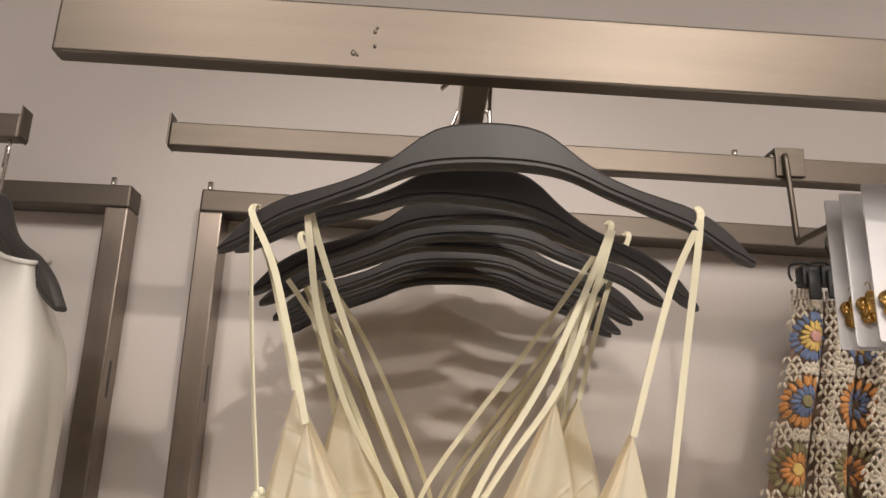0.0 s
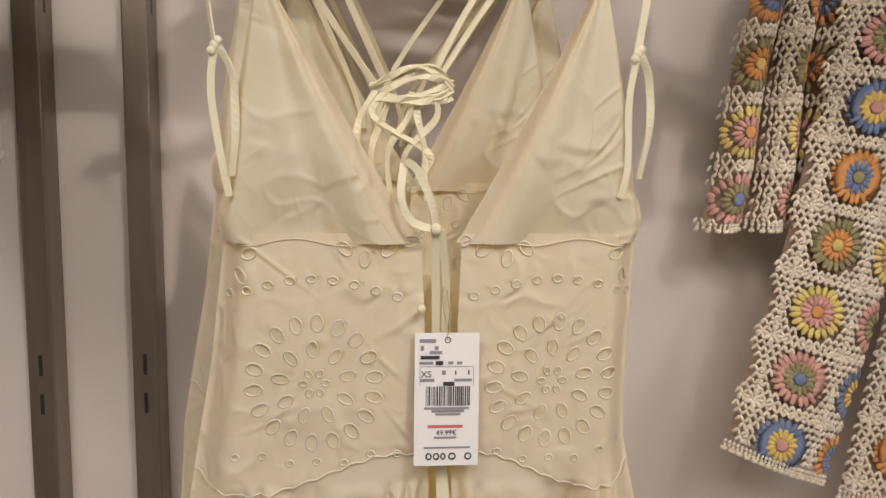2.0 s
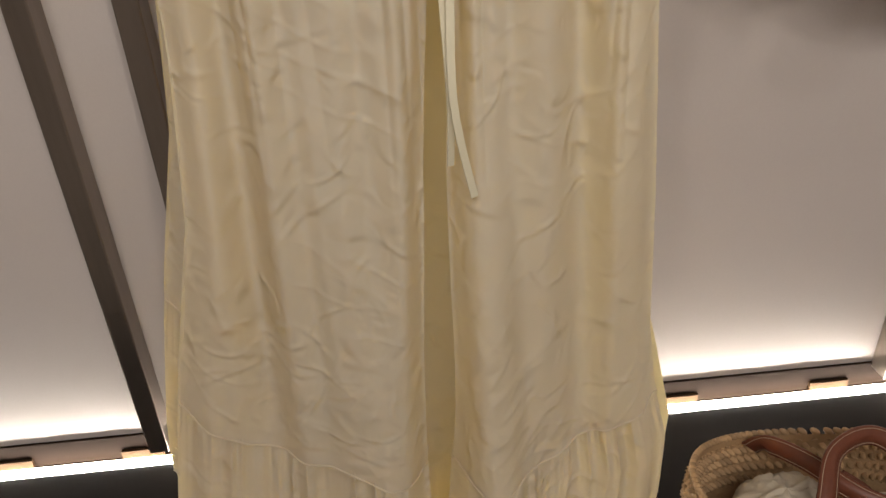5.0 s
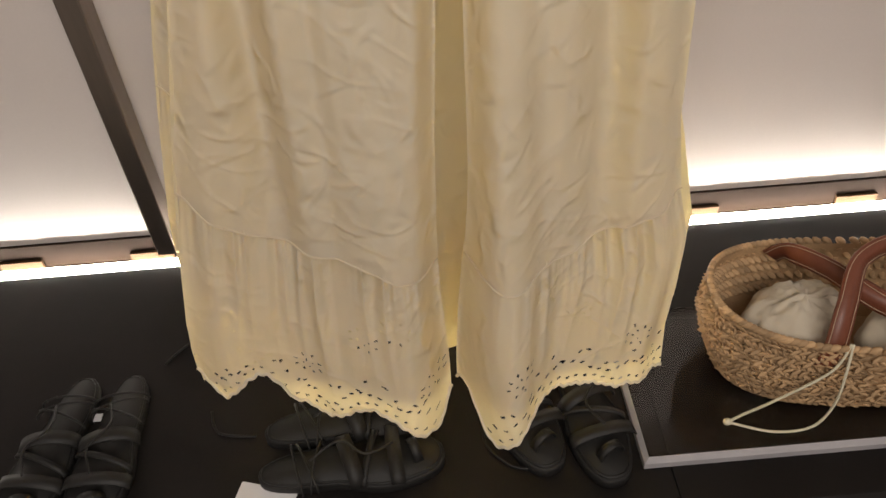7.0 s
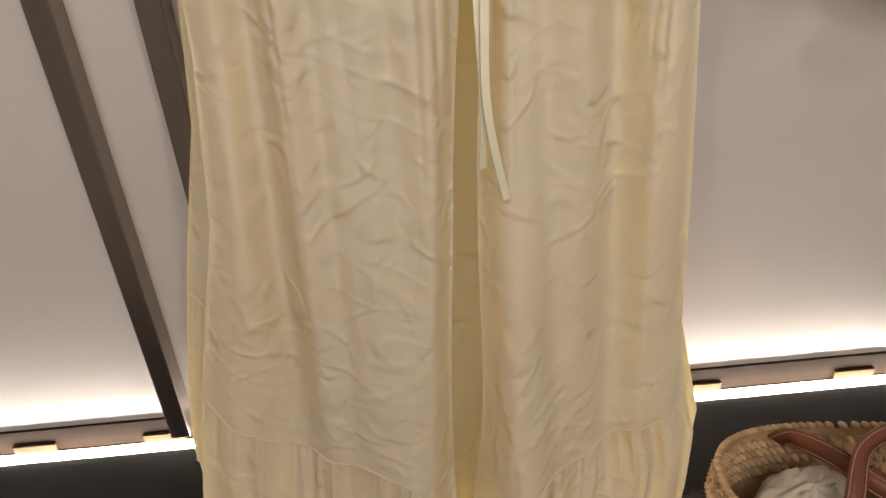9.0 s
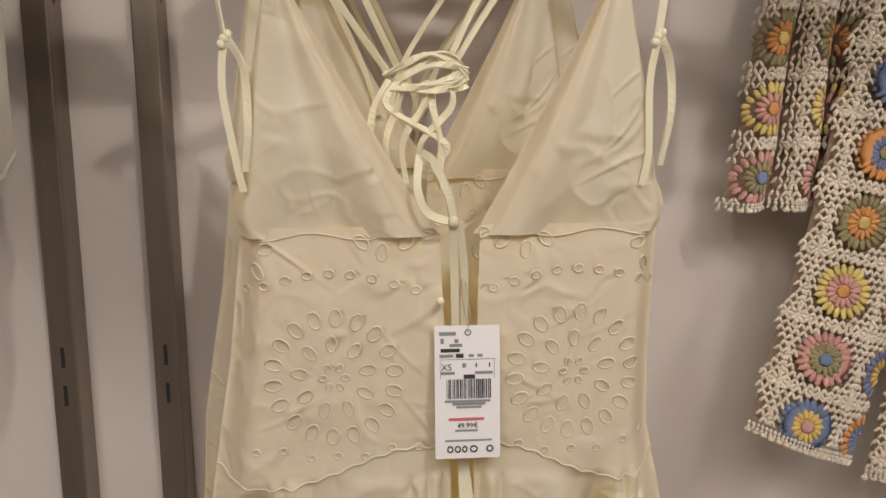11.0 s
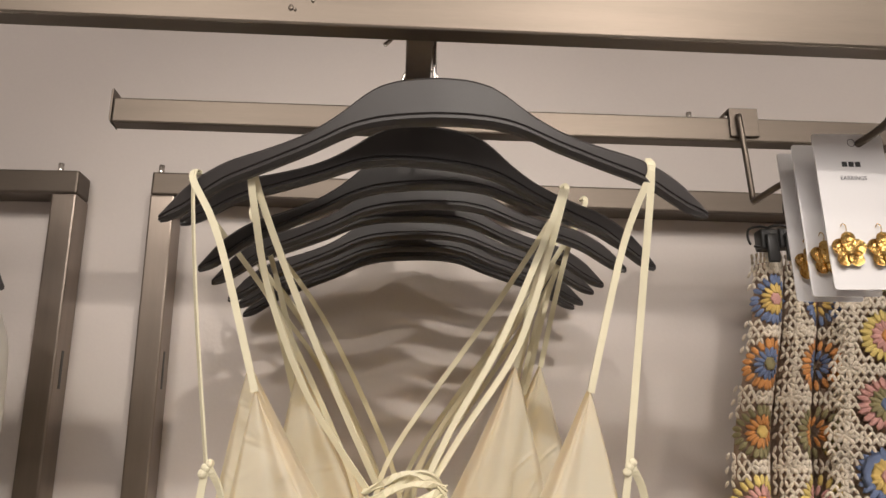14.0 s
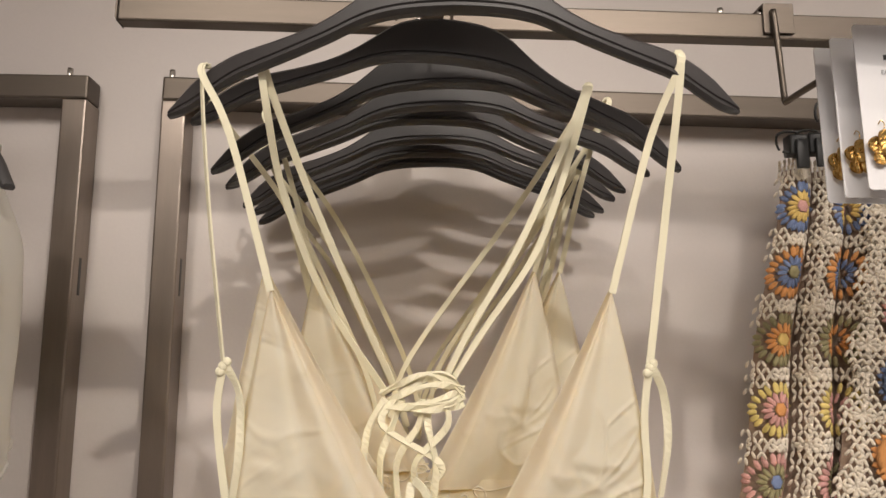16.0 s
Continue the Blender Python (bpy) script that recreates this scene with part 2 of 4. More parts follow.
def strip(points, width, thick=0.0007, face=(0, -1, 0), twist=None, steps=6):
    """A flat ribbon along a smooth line, its broad side turned to 'face'; twist: degrees as a function of the way along."""
    pts = smooth_path(points, steps)
    n, verts, faces = len(pts), [], []
    for i, p in enumerate(pts):
        d = (pts[min(i + 1, n - 1)] - pts[max(i - 1, 0)]).normalized()
        nrm = Vector(face) - d * Vector(face).dot(d)
        nrm = nrm.normalized() if nrm.length > 1e-3 else Vector((1, 0, 0))
        if twist:
            nrm = Matrix.Rotation(radians(twist(i / (n - 1))), 3, d) @ nrm
        s = d.cross(nrm)
        verts += [p + s * width / 2 + nrm * thick, p - s * width / 2 + nrm * thick, p - s * width / 2 - nrm * thick, p + s * width / 2 - nrm * thick]
    for i in range(n - 1):
        for k in range(4):
            a, b = i * 4 + k, i * 4 + (k + 1) % 4
            faces.append((a, b, b + 4, a + 4))
    faces += [(3, 2, 1, 0), tuple(4 * (n - 1) + k for k in range(4))]
    return verts, faces


def blob(c, r, axis_x, axis_y, axis_z, n=6, m=4):
    """A small rounded body with three half-axes."""
    verts, faces = [Vector(c) + r[2] * axis_z], []
    for j in range(1, m):
        a = math.pi * j / m
        for i in range(n):
            b = 2 * math.pi * i / n
            verts.append(Vector(c) + r[0] * math.sin(a) * math.cos(b) * axis_x + r[1] * math.sin(a) * math.sin(b) * axis_y + r[2] * math.cos(a) * axis_z)
    verts.append(Vector(c) - r[2] * axis_z)
    for i in range(n):
        faces.append((0, 1 + i, 1 + (i + 1) % n))
        for j in range(m - 2):
            a, b = 1 + j * n + i, 1 + j * n + (i + 1) % n
            faces.append((a, a + n, b + n, b))
        k = 1 + (m - 2) * n
        faces.append((k + i, len(verts) - 1, k + (i + 1) % n))
    return verts, faces


def prism(outline, y0, y1):
    """An outline in x and z given thickness along y."""
    n = len(outline)
    verts = [(x, y0, z) for x, z in outline] + [(x, y1, z) for x, z in outline]
    faces = [tuple(range(n)), tuple(range(2 * n - 1, n - 1, -1))]
    faces += [(i, i + n, (i + 1) % n + n, (i + 1) % n) for i in range(n)]
    return verts, faces


def ease(a, b, x):
    t = min(1.0, max(0.0, (x - a) / (b - a)))
    return t * t * (3 - 2 * t)


def lerp_table(table, x):
    xs, ys = zip(*table)
    return float(np.interp(x, xs, ys))


def hump(x, c, w):
    return math.exp(-((x - c) / w) ** 2)


def rough(x, y, z, s):
    return noise.noise(Vector((x * s, y * s, z * s)))


def structure(name, geo, mats, smooth=False):
    return tagged(new(name, mesh_of(name, geo[0], geo[1], mats, smooth)), kind="structure")


# ---- the room ----
WALL, PODIUM = 1.095, 0.262
structure("wall_display", box(-3.2, 3.2, WALL, WALL + 0.12, 0.0, 3.0), M_WALL)
structure("wall_back", box(-3.2, 3.2, -4.62, -4.5, 0.0, 3.0), M_WALL)
structure("wall_side", box(-3.32, -3.2, -4.62, WALL + 0.12, 0.0, 3.0), M_WALL)
structure("wall_side", box(3.2, 3.32, -4.62, WALL + 0.12, 0.0, 3.0), M_WALL)
structure("floor", box(-3.32, 3.32, -4.62, WALL + 0.12, -0.1, 0.0), M_FLOOR)
structure("ceiling", box(-3.32, 3.32, -4.62, WALL + 0.12, 3.0, 3.1), M_CEIL)

podium = thing("display_podium", "low black laminate display podium along the wall", "podium")
tagged(podium, kind="structure")
for a, b in ((-3.0, -1.2455), (-1.2445, 0.1545), (0.1555, 1.5545), (1.5555, 3.0)):
    part("panel", box(a, b, 0.563, 1.058, PODIUM - 0.022, PODIUM, 0.0012), M_PODIUM, podium, smooth=False)
part("plinth", box(-3.0, 3.0, 0.60, 1.0945, 0.0, PODIUM - 0.0225), M_PODIUM, podium, smooth=False)
part("back_ledge", box(-3.0, 3.0, 1.0585, 1.0945, PODIUM - 0.022, PODIUM - 0.006), M_DARKTRIM, podium, smooth=False)

led = thing("led_strip", "glowing white strip light along the back of the podium", "strip light")
part("diffuser", box(-3.0, 3.0, 1.0635, 1.0770, PODIUM - 0.0055, PODIUM + 0.002, 0.0008), M_LED, led, "glowing frosted diffuser", False)
part("back_lip", box(-3.0, 3.0, 1.0890, 1.0945, PODIUM - 0.0055, PODIUM + 0.041), M_DARKTRIM, led, "", False)
for x in (-0.80, -0.585, 0.33, 0.60):
    tagged(new("shim", mesh_of("shim", *box(x - 0.035, x + 0.035, 1.0825, 1.0885, PODIUM - 0.0055, PODIUM + 0.013, 0.001), M_WOOD)), "small raw wooden shim behind the strip light", "shim", "shims behind the strip")


# ---- steel wall frames ----
def slot(x, z, y, h=0.026, w=0.0045):
    return box(x - w / 2, x + w / 2, y - 0.0006, y + 0.001, z - h / 2, z + h / 2)


FRAME_TOP, FRAME_FOOT, FRONT, BACK = 1.856, 0.296, 1.050, 1.0925


def sag(x, z, degrees):
    """A turn about the point (x, z) by which a bar drops towards its far end."""
    return Matrix.Translation((x, 0, z)) @ Matrix.Rotation(radians(degrees), 4, "Y") @ Matrix.Translation((-x, 0, -z))


def wall_frame(label, left, right, pins, droop=0.0):
    """An upright steel frame: two posts and a head of square tube, with slots and top pins."""
    ob = thing("wall_frame", label, "wall frame", "steel frames on the wall")
    part("head", moved(box(left, right, FRONT + 0.001, BACK - 0.001, FRAME_TOP - 0.032, FRAME_TOP, 0.003), sag(left, FRAME_TOP, droop)), M_STEEL_DIM, ob, smooth=False)
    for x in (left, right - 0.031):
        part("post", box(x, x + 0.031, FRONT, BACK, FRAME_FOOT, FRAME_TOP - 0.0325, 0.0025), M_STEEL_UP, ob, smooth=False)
        for z in (1.150, 1.101):
            part("slot", slot(x + 0.0155, z, FRONT), M_CLIP, ob, "dark slot", False)
        for side in (x + 0.031, x):
            part("slot", box(side - 0.0005, side + 0.0005, 1.066, 1.072, 1.575, 1.622), M_CLIP, ob, "dark slot", False)
    for x in pins:
        part("pin", tube([(x, 1.074, FRAME_TOP - 0.002), (x, 1.074, FRAME_TOP + 0.017)], 0.0038, 10), M_WIRE, ob, "bright round pin")
    return ob


wall_frame("brushed nickel steel frame upright against the wall", -0.4355, 0.705, (-0.431,), 0.95)
wall_frame("brushed nickel steel frame upright against the wall", -1.68, -0.5290, (-1.66, -0.563))

# ---- cross rails behind the hangers ----
def cross_rail(label, x0, x1, end, pins, brackets):
    ob = thing("cross_rail", label, "rail", "cross rails", sag(end, 1.845, 0.6 if end == x0 else 0.0))
    part("channel", box(x0, x1, 0.835, 0.8545, 1.830, 1.858, 0.002), M_STEEL_DIM, ob, smooth=False)
    s = -1 if end == x0 else 1
    part("end_lip", prism([(end + s * 0.0002, 1.829), (end + s * 0.0022, 1.833), (end + s * 0.0022, 1.866), (end + s * 0.0002, 1.868)], 0.8345, 0.855), M_STEEL_DIM, ob, "bent-up end lip", False)
    for x in pins:
        part("pin", tube([(x, 0.845, 1.857), (x, 0.845, 1.867)], 0.0032, 10), M_WIRE, ob, "bright round pin")
    for x in brackets:
        part("bracket", box(x - 0.009, x + 0.009, 0.8548, 1.0495, 1.831, 1.853, 0.002), M_STEEL_DIM, ob, smooth=False)


cross_rail("brushed nickel channel rail with a bent-up end", -0.413, 0.86, -0.413, (0.207, 0.250, 0.52), (0.66,))
cross_rail("brushed nickel channel rail that carries a white garment", -1.5, -0.573, -0.573, (), (-1.2,))

# ---- front rail with the arm that carries the hangers ----
tbar = thing("t_rail", "brushed nickel T-shaped rail arm standing out from the wall", "rail", at=sag(-0.30, 1.795, 0.75))
part("cross_bar", box(-0.415, 0.42, 0.572, 0.590, 1.7945, 1.8490, 0.002), M_STEEL_DIM, tbar, "brushed bar with a few drips", smooth=False)
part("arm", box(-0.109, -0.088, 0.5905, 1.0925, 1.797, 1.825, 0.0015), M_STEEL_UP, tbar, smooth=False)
part("arm_plate", box(-0.125, -0.072, 1.0900, 1.0948, 1.77, 1.85, 0.0015), M_STEEL_DIM, tbar, smooth=False)
for x, z, r in ((-0.178, 1.826, 0.0014), (-0.1775, 1.814, 0.0013), (-0.193, 1.8075, 0.0019), (-0.190, 1.806, 0.0011), (-0.1765, 1.8295, 0.0010)):
    part("drip", blob((x, 0.5717, z), (r, 0.0006, 1.4 * r), Vector((1, 0, 0)), Vector((0, 1, 0)), Vector((0, 0, 1)), 8, 5), M_STEEL_DIM, tbar, "dried drip")

# ---- hangers ----
TOP = ((0, 0), (0.03, -0.0015), (0.05, -0.008), (0.069, -0.024), (0.095, -0.0385), (0.122, -0.0465), (0.164, -0.0545), (0.190, -0.0665), (0.207, -0.081), (0.217, -0.0925))
LOW = ((0, -0.0375), (0.03, -0.0378), (0.05, -0.0395), (0.067, -0.0435), (0.09, -0.0535), (0.125, -0.0645), (0.165, -0.0755), (0.188, -0.089), (0.208, -0.0985), (0.216, -0.0965))


def hanger_body(bow=0.05):
    """Arched bar; the arms sweep back from the crest, with a raised line along the lower edge."""
    n, verts, faces = 72, [], []
    for i in range(n + 1):
        x = -0.216 + 0.432 * i / n
        a = abs(x)
        t, l = lerp_table(TOP, a), lerp_table(LOW, a)
        if 0 < i < n:
            t = (lerp_table(TOP, abs(a - 0.008)) + t + lerp_table(TOP, a + 0.008)) / 3
            l = (lerp_table(LOW, abs(a - 0.008)) + l + lerp_table(LOW, a + 0.008)) / 3
        y = bow * (a / 0.216) ** 1.6
        h = 0.0065 - 0.002 * a / 0.216
        e = max(0.0008, min(0.003, (t - l) * 0.3))
        g = l + min(0.0065, 0.42 * (t - l))
        ring = [(t, -h + e), (t - e, -h), (g + 0.0012, -h), (g, -h + 0.0012), (g - 0.0012, -h - 0.0006), (l + e, -h - 0.0006), (l, -h + e), (l, h - e), (l + e, h), (t - e, h), (t, h - e)]
        verts += [(x, y + q, z) for z, q in ring]
    k = 11
    for i in range(n):
        for j in range(k):
            faces.append((i * k + j, i * k + (j + 1) % k, (i + 1) * k + (j + 1) % k, (i + 1) * k + j))
    faces += [tuple(range(k - 1, -1, -1)), tuple(n * k + j for j in range(k))]
    return verts, faces


def hanger(name, label, at):
    ob = thing(name, label, "clothes hanger", "charcoal hangers", at)
    part("bar", hanger_body(), M_HANGER, ob).data.set_sharp_from_angle(angle=radians(40))
    hook = [(0.0, 0, -0.004), (0.0, 0, 0.020), (0.001, 0, 0.040)]
    hook += [(-0.0150 + 0.0160 * math.cos(radians(a)), 0.0, 0.0425 + 0.0155 * math.sin(radians(a))) for a in range(0, 181, 30)] + [(-0.0335, 0.0, 0.034), (-0.0385, 0.0, 0.029)]
    part("hook", tube(smooth_path(hook, 4), 0.0018, 8), M_WIRE, ob, "chromed wire hook")
    return ob


CX = -0.083
first_hanger = hanger("clothes_hanger", "charcoal plastic clothes hanger with a chromed hook", pose(CX - 0.004, 0.604, 1.7685, 0, -0.5, -2.5))
PLACES = [  # x, y, tilt, turn of the hangers behind
    (0.000, 0.700, 4.6, 1.0), (-0.009, 0.7564, -2.8, 0.0), (-0.005, 0.8154, -2.2, 0.4), (-0.011, 0.859, -0.9, 3.3), (-0.013, 0.925, -1.7, 0.0), (-0.012, 0.980, -1.0, 0.0), (-0.013, 1.024, -2.0, 1.0)]
for x, y, tilt, turn in PLACES:
    copy_thing(first_hanger, pose(CX + x, y, 1.771, 0, tilt, turn))

# ---- the cream dress ----
# all in metres from the hanger's crest line: x from the middle slit, z above the ground
LEFT = ((0.35, -0.326), (0.40, -0.324), (0.45, -0.322), (0.50, -0.316), (0.57, -0.302), (0.65, -0.286), (0.73, -0.268), (0.88, -0.230), (1.03, -0.212), (1.10, -0.208), (1.165, -0.197), (1.235, -0.184), (1.34, -0.170), (1.37, -0.173))
RIGHT = ((0.35, 0.236), (0.40, 0.234), (0.44, 0.232), (0.50, 0.236), (0.57, 0.238), (0.65, 0.218), (0.73, 0.205), (0.88, 0.199), (1.03, 0.188), (1.10, 0.183), (1.165, 0.170), (1.235, 0.168), (1.34, 0.171), (1.37, 0.171))
MIDDLE = ((0.40, -0.022), (0.55, -0.021), (0.68, -0.014), (0.93, -0.005), (1.07, 0.006), (1.37, 0.004))
DX = -0.087  # the slit's place in the world


crease_rng = random.Random(41)
CREASES = {}  # short sharp creases, kept by the height band that they touch
for k in range(190):
    x = crease_rng.uniform(-0.28, 0.22)
    z = crease_rng.uniform(0.52, 1.08) if k < 120 else crease_rng.uniform(1.17, 1.52)
    slant = crease_rng.uniform(0.15, 1.0) * (1 if crease_rng.random() < 0.7 else -1)
    one = (x, z, math.cos(slant), math.sin(slant), crease_rng.uniform(0.010, 0.036), crease_rng.uniform(0.0014, 0.0030), crease_rng.uniform(0.0005, 0.0017), crease_rng.uniform(-8, 12))
    for band_k in range(int((z - 0.09) * 20), int((z + 0.09) * 20) + 1):
        CREASES.setdefault(band_k, []).append(one)


def pressed(x, z):
    """Short sharp creases left by folding."""
    y = 0.0
    for cx, cz, c, s, half, w, a, bow in CREASES.get(int(z * 20), ()):
        if abs(x - cx) < 0.08 and abs(z - cz) < 0.09:
            p, q = (x - cx) * c + (z - cz) * s, (z - cz) * c - (x - cx) * s
            q -= bow * p * p
            if abs(q) < 0.015:
                y -= a * math.exp(-(p / half) ** 2) * (math.exp(-(q / w) ** 2) - 0.45 * math.exp(-((q + 1.7 * w) / (1.3 * w)) ** 2))
    return y


def drape(x, z):
    """How far the cloth stands from the dress's plane: long folds that open downwards, and small creases."""
    d = 1.142 - z
    open_ = ease(0.0, 0.75, d)
    y = 0.0
    for c, w, a in ((-0.135, 0.05, 0.020), (-0.070, 0.042, 0.056), (0.034, 0.040, 0.088), (0.135, 0.07, 0.018), (-0.25, 0.04, -0.012)):
        y -= a * open_ * hump(x - c * (0.75 + 0.25 * open_), 0, w)
    if d > 0:
        for c, w, a in ((-0.162, 0.015, 0.030), (-0.136, 0.007, -0.007), (-0.112, 0.008, 0.006), (-0.060, 0.014, 0.012), (-0.034, 0.008, -0.005), (0.058, 0.010, 0.007), (0.116, 0.014, 0.024), (0.138, 0.009, -0.006), (0.085, 0.010, -0.004)):
            y += a * ease(0, 0.05, d) * (1 - 0.7 * ease(0.25, 0.70, d)) * hump(x, c * (1 + 0.25 * d), w * (1 + d))
        y += 0.0034 * rough(x * 3, 0.3, z * 0.3, 16) * ease(0, 0.08, d)
        y += 0.0036 * (1 - 2 * abs(math.sin(x * 120 + 5 * math.sin(x * 37) + 2 * d))) * ease(0, 0.012, d) * (1 - ease(0.03, 0.30, d)) * (1 - ease(0.13, 0.17, abs(x)))
    y += 0.0012 * rough(x, 0, z, 34) + 0.0022 * rough(x * 1.3, 4.0, z * 0.6, 13)
    y += pressed(x, z)
    # short slanting creases
    for turn, k in ((0.6, 11.0), (-0.5, 23.0)):
        p, q = x * math.cos(turn) + z * math.sin(turn), z * math.cos(turn) - x * math.sin(turn)
        c = rough(p * 0.35, k, q * 1.3, 26)
        y -= (0.0011 if z < 1.13 else 0.0) * max(0.0, 1 - abs(c) / 0.14) * ease(0.38, 0.68, rough(x, k + 2, z, 9) + 0.5)
    return y


def plane_y(z):
    return lerp_table(((0.40, 0.680), (0.65, 0.682), (0.95, 0.690), (1.16, 0.696), (1.34, 0.686), (1.54, 0.658), (1.70, 0.645)), z)


def edge(side, z):
    return lerp_table(LEFT if side < 0 else RIGHT, z)


def front(side, s, z, proud=0.0):
    """Front cloth of one half; s runs from the slit (0) to the side (1)."""
    xm = lerp_table(MIDDLE, z) + side * (0.0035 + 0.0060 * ease(0.42, 0.62, z) + 0.005 * hump(z, 0.70, 0.14)) * (1 if z < 1.17 else 1 + (z - 1.17) * 4)
    x = xm + (edge(side, z) - xm) * s
    y = plane_y(z) + drape(x, z) + 0.036 * ease(0.80, 1.0, s) ** 1.5 - proud
    y += 0.03 * hump(s, 0, 0.06) * (1 - ease(1.0, 1.2, z))
    return Vector((x + DX, y, z))


def rear(u, z):
    wide = edge(1, z) + 0.016 * (1 - ease(0.64, 0.82, z))
    x = edge(-1, z) + (wide - edge(-1, z)) * u
    return Vector((x + DX, plane_y(z) + 0.036 + 0.048 * math.sin(math.pi * u) ** 0.7 + 0.030 * ease(0.85, 1.0, u) + 0.4 * drape(-x, z), z))


def scallop(x, base, depth, n):
    return base + depth * abs(math.sin(x * n))


def ring_of(cx, cz, a, b, turn, surf, r=0.00085, n=14):
    """An embroidered rim round an eyelet, laid on the cloth."""
    c, s = math.cos(turn), math.sin(turn)
    pts = []
    for k in range(n):
        t = 2 * math.pi * k / n
        p, q = a * math.cos(t), b * math.sin(t)
        pts.append(surf(cx + p * c - q * s, cz + p * s + q * c))
    return tube(pts, r, 5, closed=True)


def in_eyelet(x, z, e):
    cx, cz, a, b, c, s = e
    p, q = (x - cx) * c + (z - cz) * s, -(x - cx) * s + (z - cz) * c
    return (p / a) ** 2 + (q / b) ** 2 < 0.8


def flower(cx, cz, size, rings):
    """Eyelets of a round flower: rings of (radius, count, length, width, start)."""
    out = []
    for rad, n, a, b, start in rings:
        for k in range(n):
            t = start + 2 * math.pi * k / n
            out.append((cx + size * rad * math.cos(t), cz + size * rad * math.sin(t), size * a, size * b, t))
    return out


def band_eyelets(side):
    cx = -0.094 if side < 0 else 0.094
    es = flower(cx, 1.225, 0.054, ((0.92, 18, 0.125, 0.085, 0.1), (0.52, 9, 0.12, 0.075, 0.2), (0.17, 6, 0.06, 0.045, 0)))
    for k in range(9):
        es.append((cx + 0.0175 * (k - 4), 1.300 + 0.010 * math.cos((k - 4) * 0.5), 0.0038, 0.0030, 0))
    for k in range(7):
        es.append((cx + 0.022 * (k - 3), 1.160 - 0.004 * math.cos((k - 3) * 1.0) + 0.003 * (k % 2), 0.0030, 0.0026, 0))
    for k, (dx, dz, t) in enumerate(((0.030, 1.333, 0.6), (0.050, 1.326, 1.4), (0.066, 1.334, 2.4), (0.012, 1.340, 0.2), (0.144, 1.330, 0.3), (0.152, 1.312, 2.2))):
        es.append((side * dx, dz, 0.0066, 0.0042, t))
    return es


HEM = ((-0.33, 0.425), (-0.315, 0.398), (-0.294, 0.380), (-0.253, 0.427), (-0.227, 0.427), (-0.218, 0.385), (-0.182, 0.362), (-0.157, 0.373), (-0.112, 0.405), (-0.086, 0.394), (-0.056, 0.367), (-0.036, 0.350), (-0.026, 0.400), (-0.014, 0.405), (-0.005, 0.427), (0.004, 0.389), (0.012, 0.373), (0.048, 0.405), (0.070, 0.411), (0.092, 0.400), (0.127, 0.394), (0.193, 0.378), (0.232, 0.356))


def hem_z(x):
    """The hem's height: deep waves, with a fine scallop on them."""
    return sum(lerp_table(HEM, x + d) for d in (-0.006, 0.0, 0.006)) / 3 + 0.008 + 0.003 * abs(math.sin(x * 150))


def flounce_top(side, u):
    return 0.606 + (0.068 if side < 0 else 0.036) * u ** 1.5 + 0.006 * math.sin(9 * u + side)


def hem_eyelets(side):
    es = []
    for k in range(27):
        x = (-0.036 if side < 0 else 0.0) + side * (0.012 + 0.0106 * k)
        es.append((x, hem_z(x) + 0.012, 0.0024, 0.0016, 0.3))
        es.append((x + 0.005, hem_z(x) + 0.030 + 0.007 * math.sin(k * 0.9), 0.0034, 0.0016, 0.25 + 0.5 * math.sin(k)))
        if k % 3:
            es.append((x + 0.002, hem_z(x) + 0.046 + 0.010 * math.sin(k * 1.3), 0.0034, 0.0015, 0.9 * math.sin(2.0 * k)))
    for cx, up in ((0.045, 0.085), (0.115, 0.110), (0.185, 0.082), (0.25, 0.09), (0.08, 0.150)):
        es += flower(side * cx, hem_z(side * cx) + up, 0.017, ((0.85, 8, 0.15, 0.065, 0.3), (0.35, 4, 0.08, 0.06, 0.1)))
    return es


def half_surface(side):
    """The front cloth as a function of x (from the slit) and z."""
    def surf(x, z, proud=0.0008):
        xm = lerp_table(MIDDLE, z) + side * 0.007
        s = (x - xm) / (edge(side, z) - xm)
        return front(side, min(1, max(0, s)), z, proud)
    return surf


